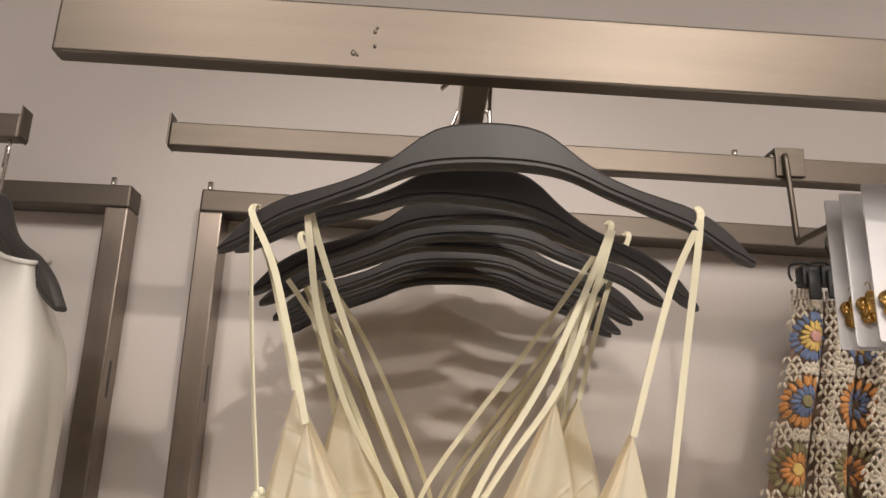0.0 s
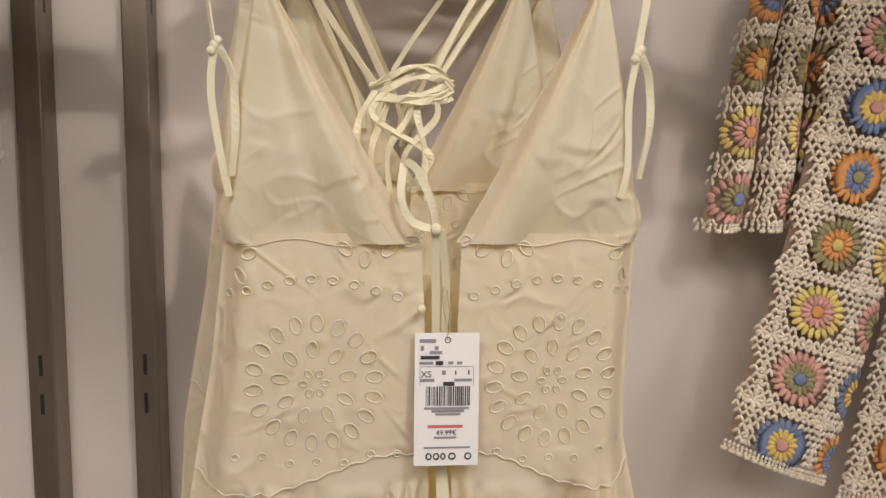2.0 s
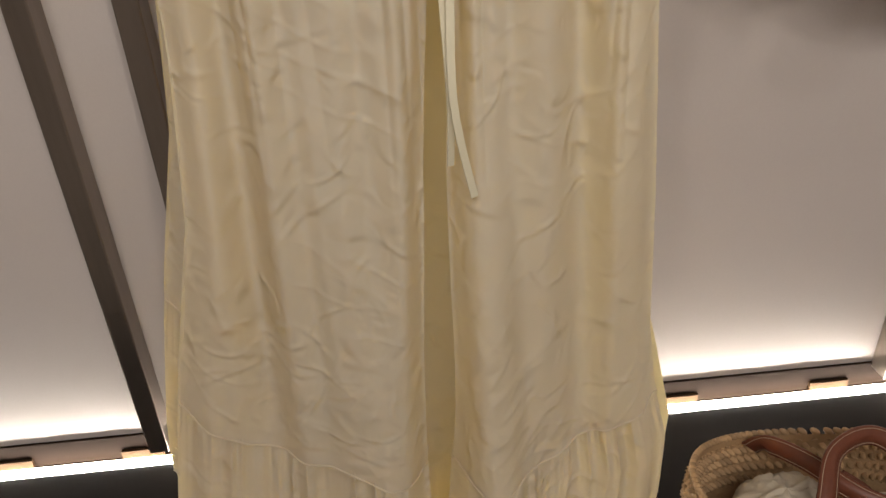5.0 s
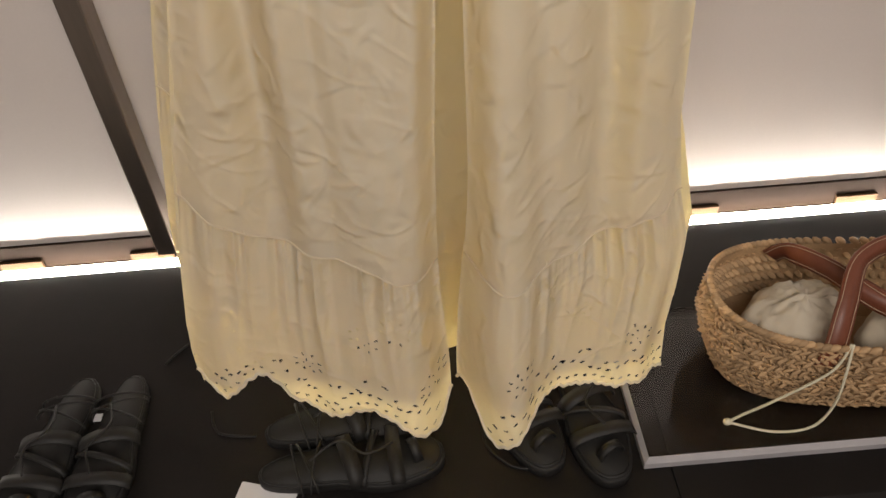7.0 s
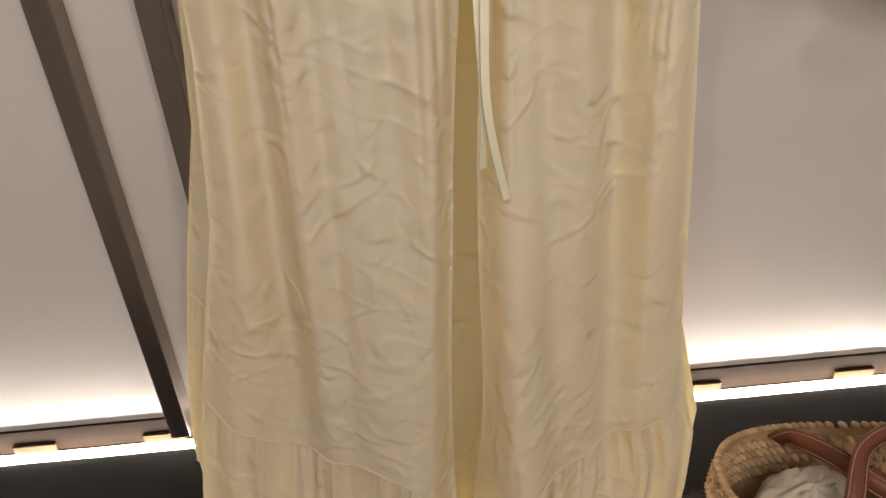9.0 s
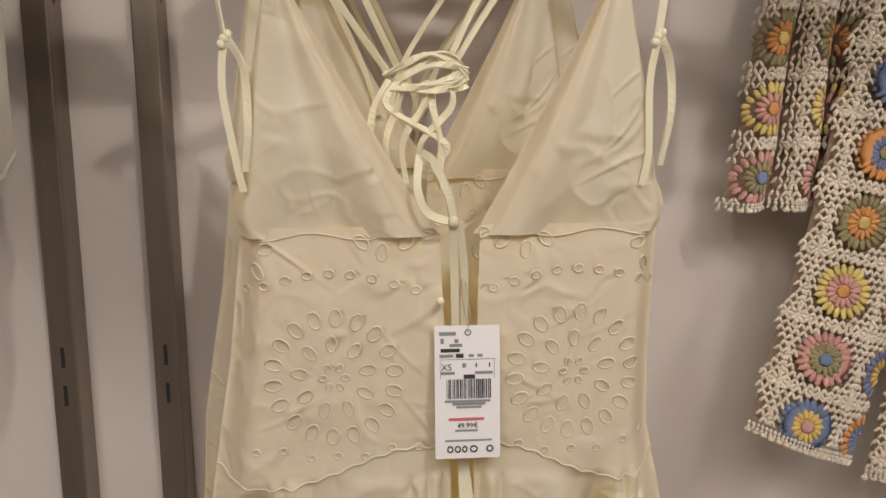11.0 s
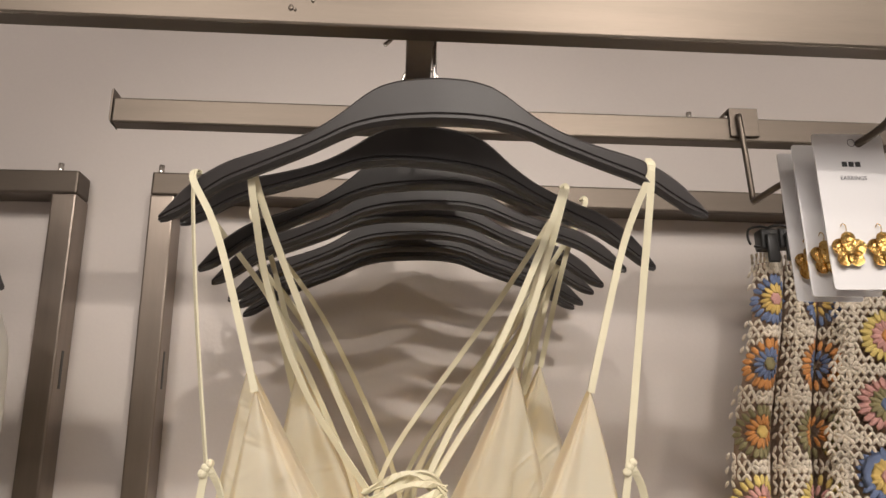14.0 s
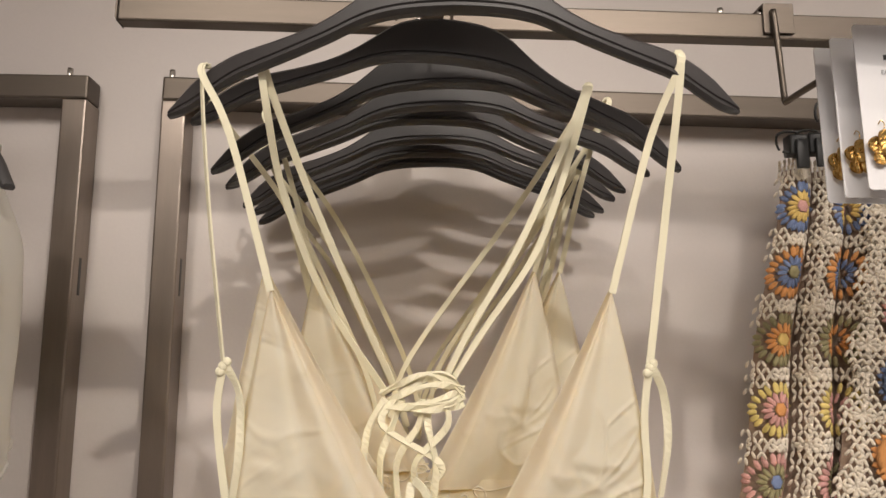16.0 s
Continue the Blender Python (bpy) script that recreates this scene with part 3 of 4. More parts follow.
def dress(label):
    ob = thing("maxi_dress", label, "dress", "cream dresses on the rail")
    for side in (-1, 1):
        surf = half_surface(side)
        # cup: a tall triangle with a turned edge along the neck
        peak_x = -0.130 if side < 0 else 0.121

        def cup(u, v, side=side, peak_x=peak_x):
            z = 1.338 + (1.541 - 1.338) * v
            low = 0.010 * side if side < 0 else 0.016
            inner = low + (peak_x - low) * v ** 0.92
            outer = edge(side, 1.35) + side * 0.004 * math.sin(math.pi * min(1, v * 5)) + (peak_x - edge(side, 1.35)) * v ** 1.25
            x = inner + (outer - inner) * u
            fold = 0.012 * math.sin(math.pi * u) * (1 - v) ** 0.6 * ease(0.0, 0.35, v)
            roll = 0.008 * hump(u, 0.20, 0.12) * (1 - v) ** 0.4 - 0.004 * hump(u, 0.43, 0.08) * (1 - v)
            y = plane_y(z) - fold - roll + drape(x, z) + 0.03 * ease(0.86, 1.0, u) ** 2 * (1 - v) + 0.010 * hump(u, 0.0, 0.07)
            for k in range(3):
                w = rough(x * (0.8 + 0.3 * k) + 0.3 * side, 2.0 + 3 * k, z * (0.9 - 0.2 * k), 17 + 8 * k)
                y -= 0.0009 * max(0.0, 1 - abs(w) / 0.09) * ease(0.30, 0.45, u) * ease(0.02, 0.15, v) * (1 - ease(0.45, 0.75, v)) * ease(-0.1, 0.25, rough(x, 9.0 + k, z, 12))
            return Vector((x + DX, y, z))
        part("cup", grid_sheet(100, 130, cup), M_CLOTH, ob)
        part("neck_facing", grid_sheet(6, 40, lambda u, v: cup(0.008 + 0.13 * u, v) + Vector((0, -0.0028 * math.sin(math.pi * u) - 0.0006, 0))), M_CLOTH, ob, "turned edge along the neckline")
        # waist band with eyelet flowers
        es = band_eyelets(side)
        cut = [(x + DX, z, a, b, math.cos(t), math.sin(t)) for x, z, a, b, t in es]

        def band_hole(x, z, cut=cut):
            return any(abs(x - e[0]) < 0.009 and abs(z - e[1]) < 0.009 and in_eyelet(x, z, e) for e in cut)

        def band(u, v, side=side):
            x = u * 0.17 * side
            bottom = 1.146 + 0.016 * math.cos((u - 0.12) * 5.0) + 0.0025 * abs(math.sin(u * 34))
            z = bottom + (1.346 - bottom) * v
            return front(side, u, z, 0.0006 * (1 - v) + 0.001)
        band_part = part("waist_band", grid_sheet(104, 120, band, band_hole), M_CLOTH, ob, "cotton band with cut eyelet flowers")
        part("embroidery", join(*[ring_of(x, z, a * 1.05, b * 1.05, t, lambda p, q: surf(p, q, 0.0016)) for x, z, a, b, t in es]), M_THREAD, band_part, "raised cream rims round the eyelets")["kind"] = "stuff"
        part("lining", grid_sheet(40, 40, lambda u, v, side=side: band(0.02 + 0.96 * u, 0.04 + 0.95 * v) + Vector((0, 0.0018, 0))), M_CLOTH, band_part)
        part("scalloped_edge", tube([band(i / 90, 0.0) for i in range(91)], 0.0009, 6), M_THREAD, band_part)
        part("seam", tube([band(i / 60, 0.985) + Vector((0, -0.0004, 0.003 * math.sin(i * 0.21) - 0.004)) for i in range(61)], 0.0006, 5), M_THREAD, band_part)
        # skirt and flounce
        part("skirt", grid_sheet(150, 250, lambda u, v, side=side: front(side, u, flounce_top(side, u) + (1.175 - flounce_top(side, u)) * v)), M_CLOTH, ob)
        part("flounce_seam", tube([front(side, i / 90, flounce_top(side, i / 90), 0.0004) for i in range(91)], 0.0011, 6), M_CLOTH, ob, "stitched seam above the flounce")
        hs = hem_eyelets(side)
        hcut = [(x + DX, z, a, b, math.cos(t), math.sin(t)) for x, z, a, b, t in hs]

        def hem_hole(x, z, hcut=hcut):
            return any(abs(x - e[0]) < 0.006 and abs(z - e[1]) < 0.006 and in_eyelet(x, z, e) for e in hcut)

        def flounce(u, v, side=side):
            top = flounce_top(side, u) + 0.006
            x0 = front(side, u, 0.42).x - DX
            z = hem_z(x0) + (top - hem_z(x0)) * v
            p = front(side, u, z, 0.005 * (1 - v) - 0.003)
            gather = 0.020 * (abs(rough(u * 11, 7 + side, v * 0.5, 1)) - 0.22) * ease(0.05, 0.9, v) + 0.0045 * abs(rough(u * 30, 3 + side, v * 0.6, 1)) * ease(0.45, 1.0, v)
            p.y += gather - 0.006 * (1 - v)
            return p
        fl = part("flounce", grid_sheet(220, 130, flounce, hem_hole), M_CLOTH, ob, "gathered flounce with cut eyelets")
        part("hem_edge", tube([flounce(i / 140, 0.0) + Vector((0, 0, 0.0018 * math.sin(i * 1.1))) for i in range(141)], 0.0022, 6), M_THREAD, fl, "scalloped stitched hem")
    part("back_panel", grid_sheet(60, 90, lambda u, v: rear(u, 0.392 + 0.006 * math.sin(40 * u) + (1.335 + 0.03 * math.cos(2 * math.pi * u) - 0.392) * v)), M_CLOTH, ob)
    return ob


back_straps = []


def straps(ob):
    """Straps over the hanger, to the front cups and to the back."""
    for side in (-1, 1):
        hx, hy, hz = (-0.181, 0.648, 1.7065) if side < 0 else (0.167, 0.632, 1.7150)
        px = -0.130 if side < 0 else 0.121
        part("strap", strip([(hx + DX, hy, hz), (hx + DX + side * 0.002, hy - 0.0095, hz - 0.010), ((hx * 0.6 + px * 0.4) + DX, 0.640, 1.65), (px + DX, 0.656, 1.538)], 0.0054), M_RIBBON, ob, smooth=False)
        back_straps.append(part("strap", strip([(hx + DX, hy, hz), (hx + DX + side * 0.002, hy + 0.014, hz - 0.014), ((hx * 0.55 + side * 0.03 * 0.45) + DX, 0.70, 1.60), (side * 0.026 + DX - 0.018, 0.730, 1.462), (side * 0.006 + DX - 0.018, 0.738, 1.40)], 0.0054, twist=lambda t: 30 * t), M_RIBBON, ob, smooth=False))
    return ob


def ties(ob):
    """Side ties with knots, and the laces bunched at the back neck."""
    for side in (-1, 1):
        hx, hy, hz = (-0.181, 0.648, 1.7068) if side < 0 else (0.167, 0.632, 1.7153)
        kx = -0.163 if side < 0 else 0.149
        part("side_tie", strip([(hx + DX, hy, hz), (hx + DX + side * 0.002, hy - 0.0085, hz - 0.014), (hx * 0.7 + kx * 0.3 + DX, 0.648, 1.60), (kx + DX, 0.662, 1.486)], 0.0046 if side < 0 else 0.0056, twist=lambda t, side=side: 55 if side < 0 else 10), M_RIBBON, ob, smooth=False)
        part("tie_knot", join(*[blob((kx + DX + dx, 0.662, 1.484 + dz), (0.0036, 0.003, 0.0036), Vector((1, 0, 0)), Vector((0, 1, 0)), Vector((0, 0, 1)), 8, 6) for dx, dz in ((0, 0), (0.0025, 0.003), (-0.002, -0.004))]), M_RIBBON, ob, smooth=False)
        part("tie_tail", strip([(kx + DX, 0.662, 1.484), (kx + DX - 0.004, 0.667, 1.45), (kx + DX - 0.002 * side, 0.672, 1.40), (kx + DX - 0.006 * side, 0.676, 1.375)], 0.0054), M_RIBBON, ob, smooth=False)
        part("tie_tail", strip([(kx + DX + 0.002, 0.662, 1.484), (kx + DX + 0.011, 0.667, 1.465), (kx + DX + 0.013, 0.668, 1.43), (kx + DX + 0.008, 0.674, 1.39)], 0.0058, twist=lambda t: 40 * math.sin(5 * t)), M_RIBBON, ob, smooth=False)
    rng = random.Random(5)
    for k in range(9):
        a = -0.05 + 0.10 * rng.random()
        part("lace", strip([(DX - 0.018 - 0.034, 0.735, 1.459 + 0.007 * rng.uniform(-1, 1)), (DX - 0.018 + a * 0.3, 0.728 - 0.006 * rng.random(), 1.463 + 0.018 * rng.uniform(-1, 1)), (DX - 0.018 + 0.034, 0.735, 1.460 + 0.008 * rng.uniform(-1, 1))], 0.0055, twist=lambda t, a=a: 60 * math.sin(7 * t + 90 * a)), M_RIBBON, ob, smooth=False)
    for x0, x1, z1 in ((-0.030, -0.042, 1.375), (-0.016, -0.030, 1.365), (0.006, 0.010, 1.38), (0.018, -0.004, 1.39), (-0.022, 0.012, 1.395), (0.0, -0.018, 1.375)):
        part("lace_tail", strip([(DX - 0.018 + x0, 0.731, 1.459), (DX - 0.018 + x0 * 1.3 - 0.003, 0.727, 1.438), (DX - 0.018 + x1 * 1.1, 0.728, 1.41), (DX - 0.018 + x1, 0.733, z1)], 0.0058, twist=lambda t, x0=x0: 50 * math.sin(6 * t + 200 * x0)), M_RIBBON, ob, smooth=False)
    return ob


first_dress = straps(dress("long cream cotton sleeveless dress with eyelet band and open front"))
for dx, dy, dz, turn in ((-0.034, 0.150, 0.036, 2.0), (0.004, 0.222, 0.044, -2.0), (-0.006, 0.270, 0.020, 1.0), (-0.010, 0.312, 0.030, 0.0), (-0.006, 0.345, 0.0, 0.0)):
    copy_thing(first_dress, pose(dx, dy, dz, 0, 0, 0) @ Matrix.Translation((DX, 0.69, 0)) @ Matrix.Rotation(radians(turn), 4, "Z") @ Matrix.Translation((-DX, -0.69, 0)))
tagged(first_dress, "long cream cotton dress with ribbon ties and a price tag")
ties(first_dress)
# its back straps are looped further in: one over its own hanger, one over the hanger behind
for ob in back_straps:
    bpy.data.objects.remove(ob)
for pts in (
    [(-0.227, 0.636, 1.712), (-0.219, 0.652, 1.683), (-0.196, 0.690, 1.621), (-0.158, 0.720, 1.534), (-0.128, 0.736, 1.47)],
    [(-0.228, 0.636, 1.712), (-0.224, 0.650, 1.675), (-0.216, 0.690, 1.620), (-0.185, 0.722, 1.54), (-0.135, 0.737, 1.465)],
    [(0.030, 0.700, 1.716), (0.010, 0.702, 1.665), (-0.027, 0.715, 1.582), (-0.066, 0.730, 1.515), (-0.088, 0.736, 1.47)],
    [(0.032, 0.700, 1.716), (0.018, 0.706, 1.665), (-0.010, 0.722, 1.582), (-0.054, 0.735, 1.515), (-0.086, 0.738, 1.465)]):
    part("strap", strip(pts, 0.0056, twist=lambda t: 35 * t), M_RIBBON, first_dress, smooth=False)
# front ties of the neckline, hanging down the slit
for pts, w in (
    ([(DX - 0.024, 0.676, 1.402), (DX - 0.016, 0.664, 1.395), (DX - 0.006, 0.662, 1.372), (DX - 0.002, 0.668, 1.352)], 0.0060),
    ([(DX - 0.026, 0.678, 1.400), (DX - 0.028, 0.668, 1.375), (DX - 0.020, 0.666, 1.357), (DX - 0.002, 0.668, 1.350)], 0.0060),
    ([(DX - 0.002, 0.668, 1.352), (DX + 0.000, 0.684, 1.30), (DX + 0.002, 0.698, 1.20), (DX + 0.012, 0.690, 1.10), (DX + 0.010, 0.668, 1.00), (DX + 0.024, 0.664, 0.918)], 0.0066),
    ([(DX + 0.002, 0.668, 1.350), (DX + 0.008, 0.685, 1.30), (DX + 0.004, 0.699, 1.20), (DX + 0.006, 0.692, 1.10), (DX + 0.008, 0.672, 1.00), (DX + 0.006, 0.670, 0.945)], 0.0060)):
    part("front_tie", strip(pts, w, twist=lambda t: 25 * math.sin(5 * t)), M_RIBBON, first_dress, smooth=False)
part("tie_knot", blob((DX - 0.002, 0.666, 1.351), (0.0042, 0.0036, 0.0046), Vector((1, 0, 0)), Vector((0, 1, 0)), Vector((0, 0, 1)), 8, 6), M_RIBBON, first_dress, smooth=False)
part("tie_knot", blob((DX - 0.012, 0.676, 1.288), (0.0034, 0.003, 0.0034), Vector((1, 0, 0)), Vector((0, 1, 0)), Vector((0, 0, 1)), 8, 6), M_RIBBON, first_dress, smooth=False)


# ---- price tag on the front dress ----
X, Y, Z = Vector((1, 0, 0)), Vector((0, 1, 0)), Vector((0, 0, 1))


def rounded(w, h, r, n=4):
    out = []
    for cx, cz, a0 in ((w / 2 - r, h / 2 - r, 0), (-w / 2 + r, h / 2 - r, 90), (-w / 2 + r, -h / 2 + r, 180), (w / 2 - r, -h / 2 + r, 270)):
        out += [(cx + r * math.cos(radians(a0 + 90 * k / n)), cz + r * math.sin(radians(a0 + 90 * k / n))) for k in range(n + 1)]
    return out


def ink(name, x0, x1, z0, z1, parent, mat=None, label=""):
    return part(name, box(x0, x1, -0.0010, -0.0006, z0, z1), mat or M_INK, parent, label, False)


def lettering(text, x, z, size, parent, mat, label=""):
    cu = bpy.data.curves.new("lettering", "FONT")
    cu.body, cu.size, cu.align_x, cu.extrude = text, size, "CENTER", 0.0001
    tmp = bpy.data.objects.new("lettering", cu)
    scene.collection.objects.link(tmp)
    me = bpy.data.meshes.new_from_object(tmp.evaluated_get(bpy.context.evaluated_depsgraph_get()))
    bpy.data.objects.remove(tmp)
    me.materials.clear()
    me.materials.append(mat)
    ob = new("lettering", me)
    ob.parent = parent
    ob.matrix_basis = pose(x, -0.0009, z, 90, 0, 0)
    return tagged(ob, label) if label else ob


tag = thing("price_tag", "white card price tag hanging from the dress ribbon", "price tag", at=pose(-0.0785, 0.6780, 1.2145, -4, 0.6, 1.5))
part("card", prism(rounded(0.0515, 0.106, 0.0015), -0.0004, 0.0004), M_CARD, tag, smooth=False)
part("eyelet", tube([(0.0005 + 0.0022 * math.cos(a * 0.52), -0.0006, 0.0475 + 0.0022 * math.sin(a * 0.52)) for a in range(12)], 0.0006, 6, closed=True), M_INK_SOFT, tag)
part("string", tube(smooth_path([(0.0005, -0.001, 0.0475), (-0.001, 0.001, 0.060), (-0.004, -0.001, 0.078), (-0.003, 0.002, 0.10)]), 0.0005, 5), M_STITCH, tag)
part("string", tube(smooth_path([(0.0005, 0.001, 0.0475), (0.002, -0.002, 0.062), (0.000, -0.001, 0.080), (-0.002, 0.002, 0.10)]), 0.0005, 5), M_STITCH, tag)
rng = random.Random(3)
x = -0.0165
while x < 0.0175:
    w = rng.choice((0.0003, 0.0004, 0.0007, 0.0010))
    ink("barcode_bar", x, x + w, -0.0050, 0.0105, tag)
    x += w + rng.choice((0.0004, 0.0005, 0.0009))
for z, a, b, h, m in ((0.0468, -0.022, -0.009, 0.0014, M_INK_SOFT), (0.041, -0.021, -0.0185, 0.002, M_INK_SOFT), (0.041, -0.010, -0.007, 0.0015, M_INK_SOFT), (0.0375, -0.014, -0.004, 0.0012, M_INK_SOFT), (0.0335, -0.021, -0.006, 0.0014, M_INK), (0.0292, -0.022, -0.011, 0.0011, M_INK_SOFT), (0.0292, -0.009, -0.003, 0.0016, M_INK), (0.0292, 0.001, 0.005, 0.0011, M_INK_SOFT), (0.0292, 0.008, 0.012, 0.0011, M_INK_SOFT),
                         (0.0155, -0.021, -0.010, 0.0011, M_INK_SOFT), (0.0155, 0.006, 0.020, 0.0011, M_INK_SOFT), (0.0125, -0.003, 0.006, 0.0016, M_INK), (0.0215, -0.004, -0.001, 0.0017, M_INK_SOFT), (0.0215, 0.0065, 0.0075, 0.0017, M_INK), (0.0215, 0.017, 0.018, 0.0017, M_INK),
                         (-0.0070, -0.018, 0.018, 0.0009, M_INK_SOFT), (-0.0092, -0.012, 0.014, 0.0011, M_INK_SOFT), (-0.0118, -0.009, 0.011, 0.0008, M_INK_SOFT), (-0.0215, -0.015, 0.013, 0.0011, M_RED), (-0.0305, -0.010, 0.008, 0.0008, M_INK_SOFT), (-0.0385, -0.018, 0.019, 0.0007, M_INK_SOFT)):
    ink("print_line", a, b, z - h, z + h, tag, m)
ink("frame_line", -0.0215, -0.0212, 0.011, 0.0265, tag, M_INK_SOFT)
ink("frame_line", 0.0212, 0.0215, 0.011, 0.0265, tag, M_INK_SOFT)
ink("frame_line", -0.0211, 0.0211, 0.0262, 0.0265, tag, M_INK_SOFT)
for x, w in ((-0.0165, 0.005), (-0.0105, 0.005), (-0.0045, 0.004), (0.0015, 0.0065), (0.0145, 0.006)):
    part("care_mark", tube([(x + w / 2 + w / 2.4 * math.cos(a), -0.0009, -0.0455 + 0.0024 * math.sin(a)) for a in [k * 0.628 for k in range(10)]], 0.0006, 5, closed=True), M_INK, tag)
lettering("XS", -0.0165, 0.0178, 0.0072, tag, M_INK, "printed size letters")
lettering("49.99\u20ac", 0.0, -0.0285, 0.0058, tag, M_INK, "printed price")

# ---- crochet garments ----
SCHEMES = (("pink", "yellow", "blue"), ("green", "blue", "orange"), ("yellow", "orange", "green"), ("orange", "pink", "lemon"), ("blue", "green", "pink"))


def crochet(name, label, surf, width, length, cell, first, shift=0.0, hem=0.03, top=0.03, backed=True, step=3):
    """A garment of crocheted flower squares on the sheet surf(a, b): a across, b down, in metres."""
    ob = thing(name, label, "crochet garment", "crochet garments")
    rng = random.Random(name + label)
    ground, ribs = [], []

    def stitch(a, b, turn, length_, wide, thick=0.0016, lift=0.0, sides=6):
        p, d = surf(a, b), 0.001
        tx, tb = (surf(a + d, b) - p).normalized(), (surf(a, b + d) - p).normalized()
        nrm = tx.cross(tb).normalized()
        if nrm.y > 0:
            nrm = -nrm
        ax = (math.cos(turn) * tx + math.sin(turn) * tb).normalized()
        return blob(p + nrm * (lift + rng.uniform(-0.0004, 0.0006)), (length_ / 2, wide / 2, thick), ax, nrm.cross(ax), nrm, sides, 4)

    def ok(a, b):
        return -0.001 <= a <= width + 0.001 and top <= b <= length - hem
    rows = int((length - hem - top) / cell) + 1
    cols = int(width / cell) + 3
    for j in range(rows):
        for i in range(-1, cols):
            ca, cb = shift + (i + 0.5) * cell, top + (j + 0.5) * cell
            k = cell / 0.088
            names = SCHEMES[(first + j + step * (i + 1)) % 5] if i else SCHEMES[(first + j) % 5]
            geos, index = [], []
            if backed and ok(ca, cb) and 0.02 < ca < width - 0.02:
                for slot_, d_, lift in ((2, 0.064, -0.0012), (1, 0.040, -0.0002)):
                    g = stitch(ca, cb, 0.2, k * d_, k * d_, 0.0007, lift, 14)
                    geos.append(g)
                    index += [slot_] * len(g[1])
            for slot_, (rad, n, ln, wd) in enumerate(((0.0, 1, 0.019, 0.019), (0.0152, 15, 0.0165, 0.0066), (0.0277, 22, 0.0170, 0.0080))):
                for q in range(n):
                    t = 2 * math.pi * (q + 0.3 * slot_) / n + rng.uniform(-0.04, 0.04)
                    a, b = ca + k * rad * math.cos(t), cb + k * rad * math.sin(t)
                    if ok(a, b):
                        g = stitch(a, b, t, k * ln, k * wd, 0.0014, 0.0004 * (2 - slot_))
                        geos.append(g)
                        index += [slot_] * len(g[1])
            if len(geos) > 9:
                v, f = join(*geos)
                part("flower_motif", (v, f, index), [YARN[c] for c in names], ob, "%s, %s and %s crochet flower" % names)
            # cream ground: spokes out to the square's edge, knots at the corners, chains along the edges
            m = int(cell / 0.0078)
            for p_ in range(m):
                for q in range(m):
                    a = ca + (p_ + 0.5 + 0.5 * (q % 2) - m / 2) * cell / m
                    b = cb + (q + 0.5 - m / 2) * cell / m
                    if math.hypot(a - ca, b - cb) < k * 0.0345 or not ok(a, b):
                        continue
                    for t in (1.02, -1.02):
                        ground.append(stitch(a + 0.002 * math.copysign(1, t), b, t + rng.uniform(-0.2, 0.2), k * 0.0118, k * 0.0046, 0.0019))
            for q in range(13):
                e = -0.042 + 0.007 * q
                for a, b, t in ((ca + k * e, cb - k * 0.0425, 0.9 if q % 2 else -0.9), (ca - k * 0.0425, cb + k * e, 2.3 if q % 2 else 0.8)):
                    if ok(a, b):
                        ground.append(stitch(a, b, t + rng.uniform(-0.2, 0.2), k * 0.0105, k * 0.0054, 0.0020))
            for q in range(8):
                t = 2 * math.pi * q / 8
                a, b = ca + k * (0.044 + 0.008 * math.cos(t)), cb + k * (0.044 + 0.008 * math.sin(t))
                if ok(a, b):
                    ground.append(stitch(a, b, t, k * 0.012, k * 0.0062, 0.0024, 0.001))
    tagged(part("cream_mesh", join(*ground), YARN["cream"], ob, "open cream crochet mesh"), kind="stuff")
    n = int(width / 0.0042)
    for b0, b1, do in ((0.0, top, top > 0), (length - hem, length, hem > 0)):
        if do:
            for q in range(n + 1):
                a = q * width / n
                m = max(2, int((b1 - b0) / 0.007))
                for r in range(m):
                    ribs.append(stitch(a, b0 + (r + 0.5) * (b1 - b0) / m, math.pi / 2 + rng.uniform(-0.12, 0.12), 1.25 * (b1 - b0) / m, 0.0044, 0.0018))
    if hem > 0:
        for q in range(int(width / 0.008) + 1):
            a = q * 0.008
            ribs.append(stitch(a, length + 0.001, 0, 0.0095, 0.006, 0.002))
    if ribs:
        tagged(part("ribbed_band", join(*ribs), YARN["cream"], ob, "ribbed cream edging"), kind="stuff")
    # back sheet in the darkened yarn, so the mesh holes read as shaded
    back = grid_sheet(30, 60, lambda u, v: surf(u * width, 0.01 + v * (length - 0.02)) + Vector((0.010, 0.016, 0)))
    part("back_layer", back, M_INSIDE_SHADE, ob, "far side of the garment, coloured as in shade")
    return ob


def pleats(a, b):
    """Three soft pleats that widen downwards."""
    v = b / 0.425
    x = 0.340 - 0.082 * v + a * (0.72 + 0.28 * v)
    t = a / 0.056
    y = 1.012 - (0.026 + 0.016 * v) * abs(math.sin(math.pi * min(t, 3.6) * 0.98 + 0.15)) ** 0.8 + 0.008 * v
    return Vector((x + 0.004 * math.sin(9 * v), y, 1.742 - b * 0.985))


def leg(a, b):
    """A flared leg that hangs slanting."""
    v = b / 0.70
    left = 0.432 - 0.152 * v ** 1.25
    s = (a - 0.075) / 0.075
    x = left + 0.075 + a * (1.0) * 0.98 - 0.075 + 0.012 * v
    y = 0.952 + 0.030 * s * s * (1 - 0.4 * v) + 0.004 * math.sin(12 * v + 3 * s)
    return Vector((x, y, 1.7516 - 0.685 * v - 0.055 * v * max(0.0, s + 1) * 0.50))


